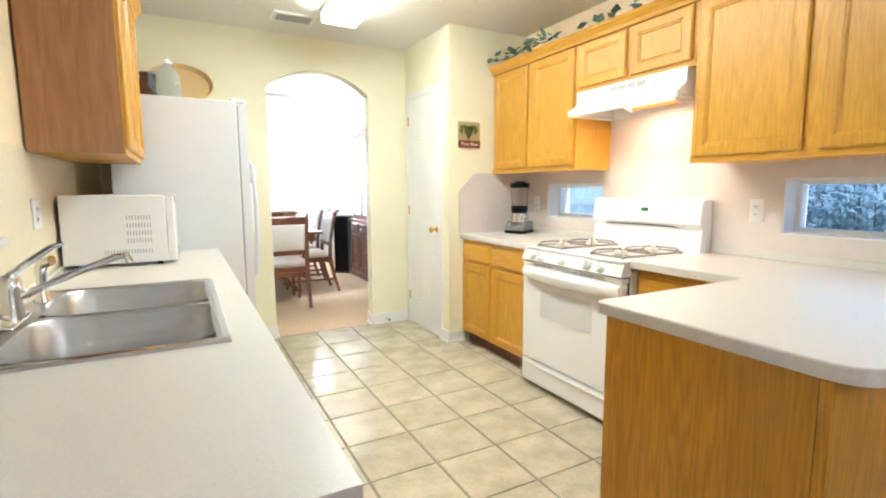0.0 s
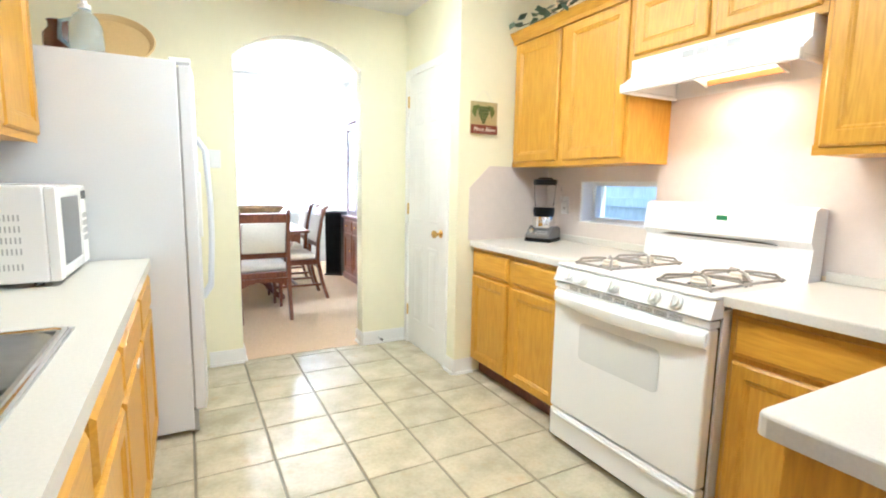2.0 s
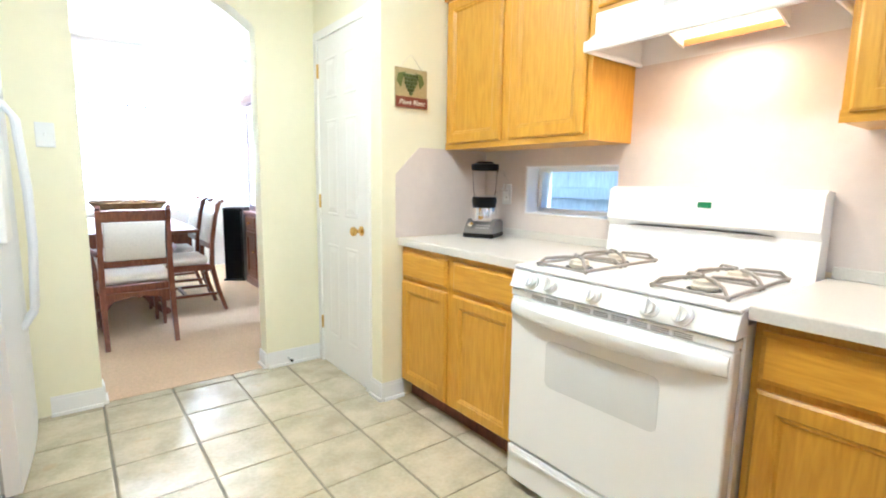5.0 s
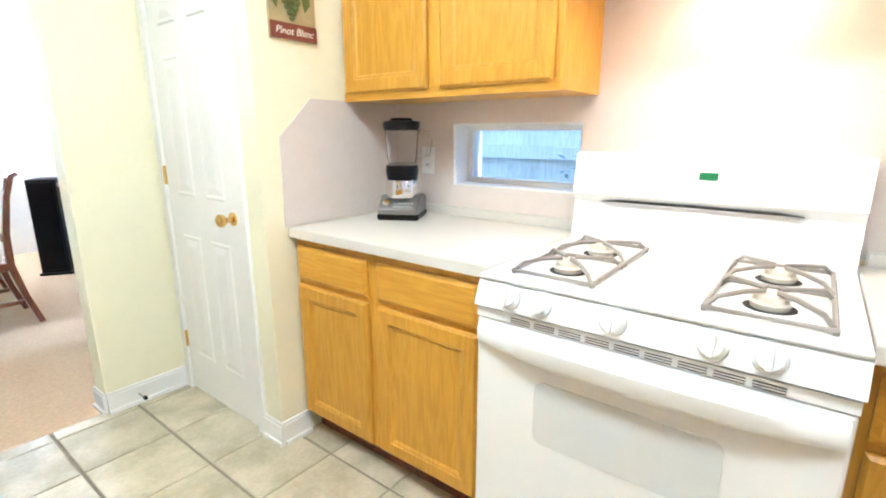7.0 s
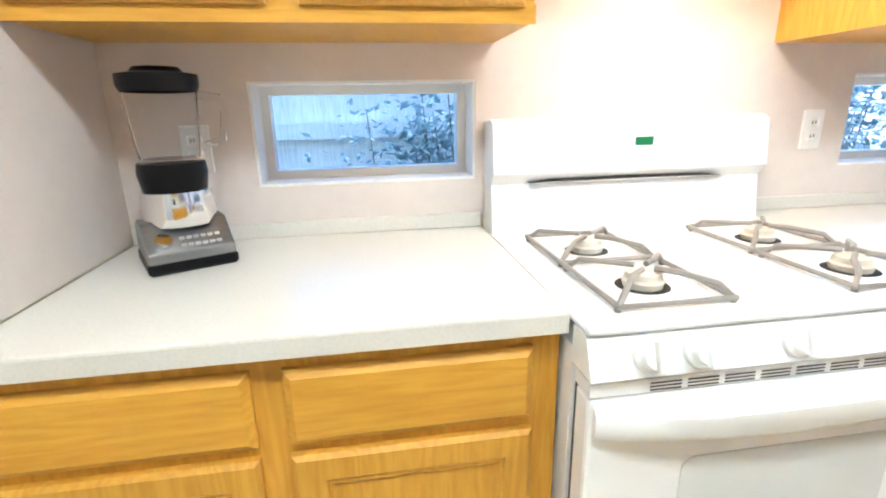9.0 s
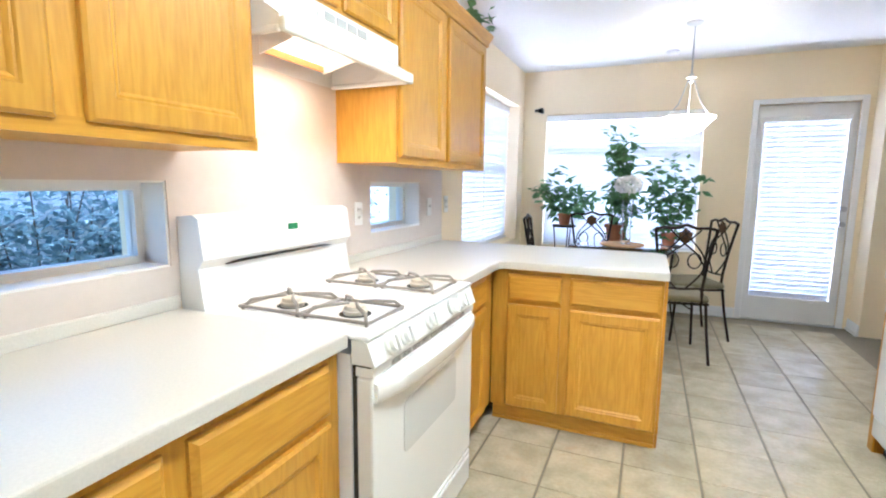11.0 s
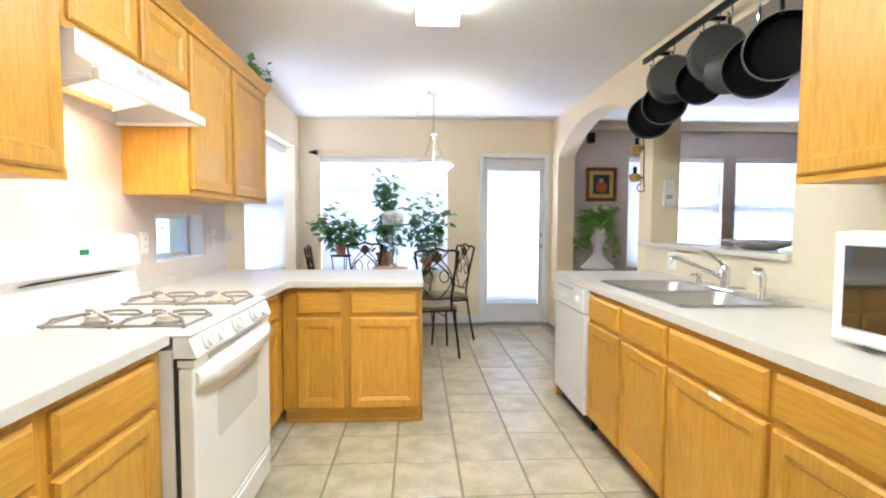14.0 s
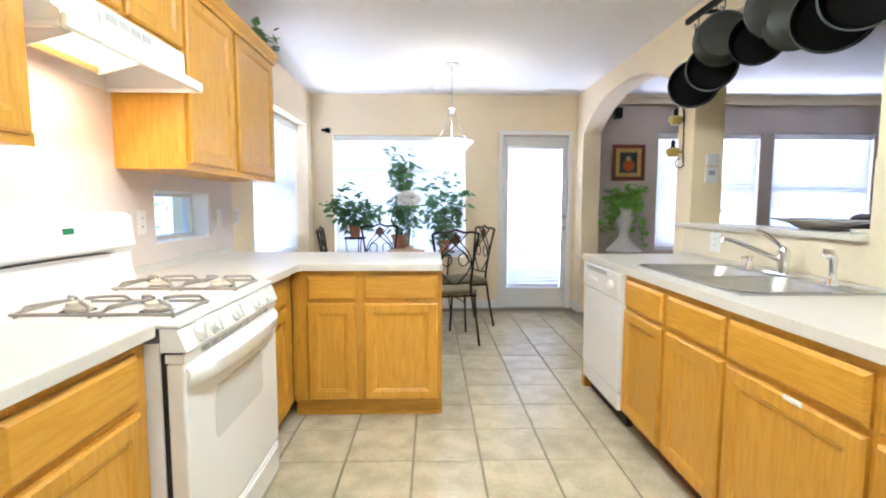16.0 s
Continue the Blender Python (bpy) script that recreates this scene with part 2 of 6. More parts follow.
def stone_tile(name, light, dark, rust):
    """Polished ceramic stone: clouds and specks that differ from tile to tile."""
    mat = bpy.data.materials.new(name)
    mat.use_nodes = True
    nodes, links = mat.node_tree.nodes, mat.node_tree.links
    b = nodes["Principled BSDF"]
    co, info, shift = nodes.new("ShaderNodeTexCoord"), nodes.new("ShaderNodeObjectInfo"), nodes.new("ShaderNodeVectorMath")
    shift.operation = "MULTIPLY_ADD"
    shift.inputs[1].default_value = (31, 17, 5)
    links.new(info.outputs["Random"], shift.inputs[0]), links.new(co.outputs["Object"], shift.inputs[2])
    cloud, speck, stain = nodes.new("ShaderNodeTexNoise"), nodes.new("ShaderNodeTexNoise"), nodes.new("ShaderNodeTexNoise")
    for n, scale, detail in ((cloud, 7, 5), (speck, 60, 3), (stain, 13, 4)):
        n.inputs["Scale"].default_value, n.inputs["Detail"].default_value = scale, detail
        links.new(shift.outputs[0], n.inputs["Vector"])
    add = nodes.new("ShaderNodeMath")
    add.operation = "MULTIPLY_ADD"
    add.inputs[1].default_value = 0.35
    links.new(speck.outputs[0], add.inputs[0]), links.new(cloud.outputs[0], add.inputs[2])
    ramp, spots = nodes.new("ShaderNodeMapRange"), nodes.new("ShaderNodeMapRange")
    ramp.inputs["From Min"].default_value, ramp.inputs["From Max"].default_value = 0.48, 0.86
    spots.inputs["From Min"].default_value, spots.inputs["From Max"].default_value, spots.inputs["To Max"].default_value = 0.60, 0.78, 0.55
    links.new(add.outputs[0], ramp.inputs["Value"]), links.new(stain.outputs[0], spots.inputs["Value"])
    mix, mix2, hue, vary = nodes.new("ShaderNodeMix"), nodes.new("ShaderNodeMix"), nodes.new("ShaderNodeHueSaturation"), nodes.new("ShaderNodeMapRange")
    mix.data_type = mix2.data_type = "RGBA"
    mix.inputs[6].default_value, mix.inputs[7].default_value, mix2.inputs[7].default_value = (*dark, 1), (*light, 1), (*rust, 1)
    links.new(ramp.outputs[0], mix.inputs[0]), links.new(mix.outputs[2], mix2.inputs[6]), links.new(spots.outputs[0], mix2.inputs[0])
    vary.inputs["To Min"].default_value, vary.inputs["To Max"].default_value = 0.92, 1.06
    links.new(info.outputs["Random"], vary.inputs["Value"]), links.new(vary.outputs[0], hue.inputs["Value"])
    links.new(mix2.outputs[2], hue.inputs["Color"]), links.new(hue.outputs[0], b.inputs["Base Color"])
    b.inputs["Roughness"].default_value = 0.16
    bp = nodes.new("ShaderNodeBump")
    bp.inputs["Strength"].default_value, bp.inputs["Distance"].default_value = 0.10, 0.003
    links.new(cloud.outputs[0], bp.inputs["Height"]), links.new(bp.outputs[0], b.inputs["Normal"])
    return mat


TILE = stone_tile("mottled beige stone tile", (0.60, 0.535, 0.385), (0.43, 0.385, 0.265), (0.50, 0.37, 0.21))
GROUT = material("brown grey grout", (0.27, 0.24, 0.17), 0.9, noise_scale=40, amount=0.25, bump=0.3)
PAPER = material("pale printed paper", (0.70, 0.67, 0.60), 0.7, noise_scale=25, amount=0.2)
MAROON = material("maroon sign paint", (0.20, 0.045, 0.03), 0.6, noise_scale=25, amount=0.2)
SIGNGOLD = material("faded ochre sign paint", (0.50, 0.40, 0.20), 0.6, noise_scale=14, color2=(0.33, 0.27, 0.12))
SIGNGREEN = material("grape green paint", (0.14, 0.17, 0.04), 0.6, noise_scale=30, amount=0.4)
CREAM = material("cream lettering", (0.80, 0.76, 0.62), 0.6, noise_scale=30, amount=0.05)
CANVAS = material("dark blue green canvas", (0.05, 0.075, 0.085), 0.6, noise_scale=9, color2=(0.02, 0.03, 0.02))
ORANGE = material("orange red oil paint", (0.55, 0.12, 0.03), 0.5, noise_scale=14, color2=(0.30, 0.07, 0.02))

# ---- building tools ----
WHERE = {}


def box(bm, x0, x1, y0, y1, z0, z1, bevel=0.0, seg=1):
    m = Matrix.Translation(((x0 + x1) / 2, (y0 + y1) / 2, (z0 + z1) / 2)) @ Matrix.Diagonal((abs(x1 - x0), abs(y1 - y0), abs(z1 - z0), 1))
    made = bmesh.ops.create_cube(bm, size=1, matrix=m)
    if bevel:
        edges = list({e for v in made["verts"] for e in v.link_edges})
        bmesh.ops.bevel(bm, geom=edges, offset=bevel, segments=seg, profile=0.5, affect="EDGES")
    return bm


def boxes(*rows, bevel=0.0, seg=1):
    bm = bmesh.new()
    for r in rows:
        box(bm, *r, bevel=bevel, seg=seg)
    return bm


def tube(bm, points, r, n=7, closed=False):
    """A round bar along a line of points; r may be a list."""
    pts = [Vector(p) for p in points]
    radii = r if isinstance(r, (list, tuple)) else [r] * len(pts)
    rings, side = [], None
    for i, p in enumerate(pts):
        if closed:
            way = pts[(i + 1) % len(pts)] - pts[i - 1]
        else:
            way = pts[min(i + 1, len(pts) - 1)] - pts[max(i - 1, 0)]
        way.normalize()
        if side is None:
            side = way.orthogonal().normalized()
        side = (side - way * side.dot(way)).normalized()
        up = way.cross(side)
        rings.append([bm.verts.new(p + radii[i] * (math.cos(a) * side + math.sin(a) * up)) for a in (math.tau * k / n for k in range(n))])
    pairs = list(zip(rings, rings[1:])) + ([(rings[-1], rings[0])] if closed else [])
    for a, b in pairs:
        for k in range(n):
            bm.faces.new((a[k], a[(k + 1) % n], b[(k + 1) % n], b[k]))
    if not closed:
        bm.faces.new(rings[0][::-1]), bm.faces.new(rings[-1])
    return bm


def lathe(bm, profile, seg=24, m=Matrix()):
    """A turned body from (radius, height) pairs, round the z axis of m."""
    rings = []
    for r, z in profile:
        if r < 1e-5:
            rings.append([bm.verts.new(m @ Vector((0, 0, z)))])
        else:
            rings.append([bm.verts.new(m @ Vector((r * math.cos(math.tau * k / seg), r * math.sin(math.tau * k / seg), z))) for k in range(seg)])
    for a, b in zip(rings, rings[1:]):
        for k in range(seg):
            j = (k + 1) % seg
            if len(a) == 1 and len(b) == 1:
                continue
            if len(a) == 1:
                bm.faces.new((a[0], b[j], b[k]))
            elif len(b) == 1:
                bm.faces.new((a[k], a[j], b[0]))
            else:
                bm.faces.new((a[k], a[j], b[j], b[k]))
    return bm


def prism(bm, outline, axis, lo, hi):
    """An outline of (u, v) pairs drawn out along an axis: x takes (y, z), y takes (x, z), z takes (x, y)."""
    put = {"x": lambda u, v, w: (w, u, v), "y": lambda u, v, w: (u, w, v), "z": lambda u, v, w: (u, v, w)}[axis]
    a = [bm.verts.new(put(u, v, lo)) for u, v in outline]
    b = [bm.verts.new(put(u, v, hi)) for u, v in outline]
    bm.faces.new(a[::-1]), bm.faces.new(b)
    for i in range(len(a)):
        j = (i + 1) % len(a)
        bm.faces.new((a[i], a[j], b[j], b[i]))
    bmesh.ops.recalc_face_normals(bm, faces=bm.faces)
    return bm


def rings_panel(bm, w, h, profile, x0=0.0, z0=0.0):
    """A rectangular panel in x and z whose front (towards -y) steps through (inset, y) pairs."""
    rings = []
    for inset, y in profile:
        rings.append([bm.verts.new((x0 + x, y, z0 + z)) for x, z in ((inset, inset), (w - inset, inset), (w - inset, h - inset), (inset, h - inset))])
    for a, b in zip(rings, rings[1:]):
        for k in range(4):
            bm.faces.new((a[k], a[(k + 1) % 4], b[(k + 1) % 4], b[k]))
    bm.faces.new(rings[0][::-1]), bm.faces.new(rings[-1])
    return bm


def link(name, bm, mat, smooth=False):
    bmesh.ops.recalc_face_normals(bm, faces=bm.faces)
    mesh = bpy.data.meshes.new(name)
    bm.to_mesh(mesh)
    bm.free()
    mesh.materials.append(mat)
    if smooth:
        mesh.shade_smooth()
        mesh.set_sharp_from_angle(angle=radians(40))
    return new(name, mesh)


def thing(name, m, label, category, group=""):
    ob = new(name)
    ob.empty_display_size = 0.1
    ob.matrix_basis = m
    WHERE[ob] = m
    return tagged(ob, label, category, group)


def part(name, bm, mat, parent, label="", smooth=False, world=False):
    """One mesh under a thing or a part. world: the mesh is given in the world's coordinates."""
    if world:
        bm.transform(WHERE[parent].inverted())
    ob = link(name, bm, mat, smooth)
    ob.parent = parent
    WHERE[ob] = WHERE[parent]
    return tagged(ob, label)


def solid(name, bm, mat, label, category, smooth=False, group=""):
    """A thing of one mesh, given in the world's coordinates."""
    return tagged(link(name, bm, mat, smooth), label, category, group)


def structure(name, bm, mat, label, category):
    ob = tagged(link(name, bm, mat), label, category, kind="structure")
    WHERE[ob] = Matrix()
    return ob


# ---- the setting ----
EAST, WEST, SOUTH, NORTH, TOP = 3.66, 0.56, -1.15, 5.01, 2.51
LIVING_W, DINING_N = -4.4, 9.2


def wall_with_holes(along, lo, hi, a, b, z1, holes):
    """A wall of thickness lo..hi across, from a to b along, with square holes (from, to, bottom, top)."""
    bm = bmesh.new()

    def add(s0, s1, z0, zt):
        if s1 - s0 > 1e-4 and zt - z0 > 1e-4:
            if along == "y":
                box(bm, lo, hi, s0, s1, z0, zt)
            else:
                box(bm, s0, s1, lo, hi, z0, zt)
    at = a
    for s0, s1, z0, zt in sorted(holes):
        add(at, s0, 0, z1)
        add(s0, s1, 0, z0)
        add(s0, s1, zt, z1)
        at = s1
    add(at, b, 0, z1)
    return bm


WIN_A = (3.272, 3.848, 1.035, 1.296)
WIN_B = (1.52, 2.112, 1.030, 1.302)
WIN_SIDE = (-0.93, 0.75, 0.70, 2.12)
structure("wall_east", wall_with_holes("y", EAST, EAST + 0.22, SOUTH - 0.15, 4.18, TOP, [WIN_SIDE, WIN_B, WIN_A]), PAINT_NOOK, "cream painted kitchen wall with low windows", "wall")
structure("wall_pantry_end", boxes((2.93, EAST + 0.22, 4.18, 4.28, 0, TOP)), PAINT, "pale yellow stub wall beside the pantry door", "wall")
PDOOR = (4.335, 4.945, 0.0, 2.055)
structure("wall_pantry", wall_with_holes("y", 2.93, 3.03, 4.28, NORTH, TOP, [PDOOR]), PAINT, "pale yellow pantry wall with a door", "wall")
structure("wall_pantry_back", boxes((3.78, 3.88, 4.3, NORTH, 0, TOP)), WHITE, "white wall closing the pantry", "wall")


def arch(bm, s0, s1, spring, crown, top, axis, lo, hi, n=24):
    """The wall above a segmental arch from s0 to s1."""
    pts = []
    for k in range(n + 1):
        u = -1 + 2 * k / n
        pts.append((s0 + (s1 - s0) * k / n, spring + (crown - spring) * (1 - abs(u) ** 2.3)))
    for (a, za), (b, zb) in zip(pts, pts[1:]):
        prism(bm, [(a, za), (b, zb), (b, top), (a, top)], axis, lo, hi)
    return bm


bm = boxes((WEST - 0.2, 1.705, NORTH, NORTH + 0.12, 0, TOP), (2.57, 3.88, NORTH, NORTH + 0.12, 0, TOP))
arch(bm, 1.705, 2.57, 2.075, 2.245, TOP, "y", NORTH, NORTH + 0.12)
structure("wall_north", bm, PAINT, "pale yellow wall with an arched opening to the dining room", "wall")
bm = boxes((WEST - 0.2, WEST, SOUTH, -0.90, 0, TOP), (WEST - 0.2, WEST, 1.22, 1.42, 0, TOP), (WEST - 0.2, WEST, 1.42, 2.74, 0, 1.085),
           (WEST - 0.2, WEST, 1.42, 2.74, 2.315, TOP), (WEST - 0.2, WEST, 2.74, NORTH, 0, TOP))
arch(bm, -0.90, 1.22, 2.04, 2.33, TOP, "x", WEST - 0.2, WEST)
structure("wall_west", bm, PAINT_NOOK, "cream wall with a wide arch and a pass-through above the sink", "wall")
BDOOR = (0.640, 1.440, 0.0, 2.055)
WIN_BACK = (1.866, 3.41, 0.62, 2.045)
WIN_L1, WIN_L2 = (-1.64, -0.41, 0.70, 2.09), (-3.02, -1.80, 0.70, 2.09)
structure("wall_south", wall_with_holes("x", SOUTH - 0.15, SOUTH, WEST - 0.1, EAST, TOP, [BDOOR, WIN_BACK]), PAINT_NOOK, "cream wall with a blinds window and a glazed door", "wall")
structure("wall_living_south", wall_with_holes("x", SOUTH - 0.15, SOUTH, LIVING_W, WEST - 0.1, TOP, [WIN_L1, WIN_L2]), PAINT_GREY, "grey beige living room wall with two windows", "wall")
structure("wall_living_west", boxes((LIVING_W - 0.12, LIVING_W, SOUTH - 0.15, NORTH + 0.12, 0, TOP)), PAINT_GREY, "grey beige living room end wall", "wall")
structure("wall_living_north", boxes((LIVING_W, WEST - 0.2, NORTH, NORTH + 0.12, 0, TOP)), PAINT_GREY, "grey beige living room inner wall", "wall")
structure("wall_dining_north", wall_with_holes("x", DINING_N, DINING_N + 0.12, -0.6, 4.2, TOP + 0.3, [(0.7, 3.2, 0.75, 2.3)]), PAINT_DINING, "white dining room wall with a wide window", "wall")
structure("wall_dining_east", boxes((3.72, 4.0, NORTH + 0.12, DINING_N, 0, TOP + 0.3)), PAINT_DINING, "white dining room side wall", "wall")
structure("wall_dining_west", boxes((-0.7, -0.6, NORTH + 0.12, DINING_N + 0.12, 0, TOP + 0.3)), PAINT_DINING, "white dining room side wall", "wall")
structure("ceiling", boxes((LIVING_W, EAST + 0.22, SOUTH - 0.15, NORTH + 0.12, TOP, TOP + 0.12)), CEILING, "white textured kitchen ceiling", "ceiling")
structure("ceiling_dining", boxes((-0.7, 4.0, NORTH + 0.12, DINING_N + 0.12, TOP + 0.3, TOP + 0.4)), CEILING, "white dining room ceiling", "ceiling")
floor = structure("floor", boxes((WEST - 0.2, 4.0, SOUTH - 0.15, NORTH + 0.02, -0.12, -0.004)), GROUT, "beige square floor tiles in brown grout", "floor")
structure("floor_living", boxes((LIVING_W, WEST - 0.2, SOUTH - 0.15, NORTH, -0.12, 0)), CARPET, "beige living room carpet", "floor")
structure("floor_dining", boxes((-0.7, 4.0, NORTH + 0.02, DINING_N, -0.12, 0.004)), CARPET, "beige dining room carpet", "floor")
structure("ground", boxes((-60, 60, -60, 60, -0.4, -0.2)), GRASS, "green lawn around the house", "ground")

# backsplash sheets on the walls
bm = bmesh.new()
for y0, y1, z0, z1 in ((1.17, 4.174, 0.92, WIN_B[2]), (1.17, WIN_B[0], WIN_B[2], WIN_B[3]), (WIN_B[1], WIN_A[0], WIN_B[2], WIN_B[3]), (WIN_A[1], 4.174, WIN_B[2], WIN_B[3]),
                       (WIN_A[0], WIN_A[1], WIN_B[2], WIN_A[2]), (WIN_A[0], WIN_A[1], WIN_A[3], WIN_B[3]), (1.17, 4.174, WIN_B[3], 1.40), (2.40, 3.222, 1.40, 1.90)):
    box(bm, EAST - 0.006, EAST, y0, y1, z0, z1)
structure("backsplash_east", bm, SPLASH, "pinkish beige laminate backsplash behind the range", "backsplash")
bm = bmesh.new()
prism(bm, [(3.015, 0.903), (EAST, 0.903), (EAST, 1.385), (3.165, 1.385), (3.015, 1.24)], "y", 4.174, 4.18)
structure("backsplash_end", bm, SPLASH, "beige laminate splash panel with a clipped corner", "backsplash")
structure("backsplash_sink", boxes((WEST, WEST + 0.006, 1.36, 2.74, 0.92, 1.085), (WEST, WEST + 0.006, 2.74, 4.05, 0.92, 1.41)), SPLASH_SINK, "beige laminate backsplash behind the sink", "backsplash")


def baseboard(bm, x0, x1, y0, y1, side=0):
    """A moulded board on a wall; side: which way its face looks (+1 or -1 across its thickness), for the shoe at its foot."""
    along_y = x1 - x0 < y1 - y0
    box(bm, x0, x1, y0, y1, 0, 0.088)
    if along_y:
        box(bm, x0 + 0.003, x1 - 0.003, y0, y1, 0.088, 0.102)
        box(bm, x1 if side > 0 else x0 - 0.011, x1 + 0.011 if side > 0 else x0, y0, y1, 0, 0.018)
    else:
        box(bm, x0, x1, y0 + 0.003, y1 - 0.003, 0.088, 0.102)
        box(bm, x0, x1, y1 if side > 0 else y0 - 0.011, y1 + 0.011 if side > 0 else y0, 0, 0.018)


bm = bmesh.new()
for r in ((1.49, 1.705, NORTH - 0.014, NORTH, -1), (2.57, 2.93, NORTH - 0.014, NORTH, -1), (2.916, 2.93, 4.166, 4.29, -1), (2.93, 3.06, 4.166, 4.18, -1), (1.705, 1.719, NORTH, NORTH + 0.12, 1), (2.556, 2.57, NORTH, NORTH + 0.12, -1),
          (1.48, 3.66, SOUTH, SOUTH + 0.014, 1), (WEST, WEST + 0.014, SOUTH, -0.90, 1), (3.646, 3.66, SOUTH + 0.014, 1.15, -1)):
    baseboard(bm, *r)
structure("baseboard", bm, WHITE, "white moulded wooden baseboard", "baseboard")
bm = boxes((LIVING_W, WEST - 0.2, SOUTH, SOUTH + 0.06, TOP - 0.10, TOP), (LIVING_W, WEST - 0.2, SOUTH, SOUTH + 0.09, TOP - 0.035, TOP))
structure("trim_crown", bm, PAINT_NOOK, "cream crown moulding in the living room", "trim")
bm = boxes((WEST - 0.24, WEST + 0.03, 1.422, 2.738, 1.085, 1.115), (WEST + 0.002, WEST + 0.03, 1.27, 1.422, 1.085, 1.115), bevel=0.006, seg=2)
structure("trim_bar_ledge", bm, LAMINATE, "pale laminate ledge on the low wall", "ledge")

# floor tiles, each a piece of the floor
TILE_SIZE = 0.326


def tile_mesh():
    b2 = bmesh.new()
    rings_panel(b2, TILE_SIZE - 0.011, TILE_SIZE - 0.006, [(0.0, 0.0), (0.0, -0.004), (0.004, -0.006)])
    b2.transform(Matrix.Rotation(radians(-90), 4, "X"))
    bmesh.ops.recalc_face_normals(b2, faces=b2.faces)
    me = bpy.data.meshes.new("tile")
    b2.to_mesh(me)
    b2.free()
    me.materials.append(TILE)
    return me

# ---- kitchen cabinets ----
DOOR_PROFILE = [(0, 0), (0, -0.013), (0.008, -0.020), (0.050, -0.020), (0.055, -0.016), (0.060, -0.0165), (0.068, -0.010)]
DRAWER_PROFILE = [(0, 0), (0, -0.010), (0.014, -0.020)]


def front(kind, x, w, z, h, parent, label=""):
    bm = rings_panel(bmesh.new(), w, h, DOOR_PROFILE if kind == "door" else DRAWER_PROFILE, x, z)
    return part("cabinet_door" if kind == "door" else "drawer_front", bm, OAK_V if kind == "door" else OAK_X, parent, label)


def base_cabinet(m, w, depth, bays, label, toe=True, hollow=False):
    """A floor cabinet: local x along its front, which looks to -y. bays: (from, to, drawer?)."""
    cab = thing("base_cabinet", m, label, "cabinet", "oak base cabinets")
    if hollow:
        part("face_frame", boxes((0, w, 0, 0.02, 0.10, 0.862)), OAK_V, cab)
        part("carcass", boxes((0, w, 0.02, depth, 0.10, 0.62)), OAK_V, cab)
    else:
        part("cabinet_body", boxes((0, w, 0.0, depth, 0.10, 0.862)), OAK_V, cab)
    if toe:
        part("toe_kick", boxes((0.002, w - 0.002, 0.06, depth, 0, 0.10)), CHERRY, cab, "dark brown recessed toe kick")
    else:
        part("toe_board", boxes((0.0, w, 0.050, depth, 0.0, 0.10)), OAK_X, cab, "recessed oak toe board")
        part("shoe_moulding", boxes((0.0, w, 0.036, 0.049, 0.0, 0.020), bevel=0.005, seg=2), OAK_X, cab, "thin oak shoe moulding")
    for x0, x1, drawer in bays:
        if drawer:
            front("drawer", x0, x1 - x0, 0.693, 0.139, cab)
            front("door", x0, x1 - x0, 0.11, 0.562, cab)
        else:
            front("door", x0, x1 - x0, 0.11, 0.735, cab)
    return cab


FACE_E = EAST - 0.60
# along the range wall: fronts look to -x, local x runs towards -y
base_cabinet(pose(FACE_E, 4.174, 0, 0, 0, -90), 0.917, 0.59, [(0.012, 0.402, True), (0.452, 0.868, True)], "honey oak base cabinet with two drawers beside the range")
base_cabinet(pose(FACE_E, 2.456, 0, 0, 0, -90), 0.593, 0.59, [(0.02, 0.46, True)], "honey oak corner base cabinet next to the range")
# the peninsula, whose fronts look to +y
base_cabinet(pose(FACE_E - 0.004, 1.855, 0, 0, 0, 180), 0.834, 0.57, [(0.085, 0.36, True), (0.405, 0.823, True)], "honey oak peninsula cabinet with drawers and raised panel doors", toe=False)
solid("end_panel", boxes((2.208, 2.221, 1.285, 1.857, 0.10, 0.862), (2.208, 2.221, 1.285, 1.808, 0.0, 0.10)), OAK_RED, "orange oak veneer end panel of the peninsula", "panel")
solid("back_panel", boxes((2.208, EAST - 0.002, 1.26, 1.2845, 0.0, 0.862), bevel=0.002), OAK_RED, "red oak veneer back panel of the peninsula", "panel")
# sink side: fronts look to +x, local x runs towards +y
FACE_W = 1.215
base_cabinet(pose(FACE_W, 2.022, 0, 0, 0, 90), 0.452, 0.64, [(0.016, 0.436, True)], "narrow honey oak base cabinet beside the dishwasher", hollow=True)
base_cabinet(pose(FACE_W, 2.475, 0, 0, 0, 90), 0.452, 0.64, [(0.030, 0.440, True)], "honey oak base cabinet under the sink", hollow=True)
sink_cab = base_cabinet(pose(FACE_W, 2.928, 0, 0, 0, 90), 0.576, 0.64, [(0.014, 0.562, True)], "wide honey oak sink cabinet with a false drawer front")
part("child_latch", boxes((0.30, 0.37, -0.026, -0.020, 0.663, 0.678), bevel=0.002), PLASTIC, sink_cab, "small white child latch")
base_cabinet(pose(FACE_W, 3.505, 0, 0, 0, 90), 0.54, 0.64, [(0.012, 0.520, True)], "honey oak base cabinet beside the fridge")
solid("dishwasher_end_panel", boxes((0.562, FACE_W + 0.012, 1.345, 1.405, 0.0, 0.862), bevel=0.002), OAK_RED, "oak end panel beside the dishwasher", "panel")


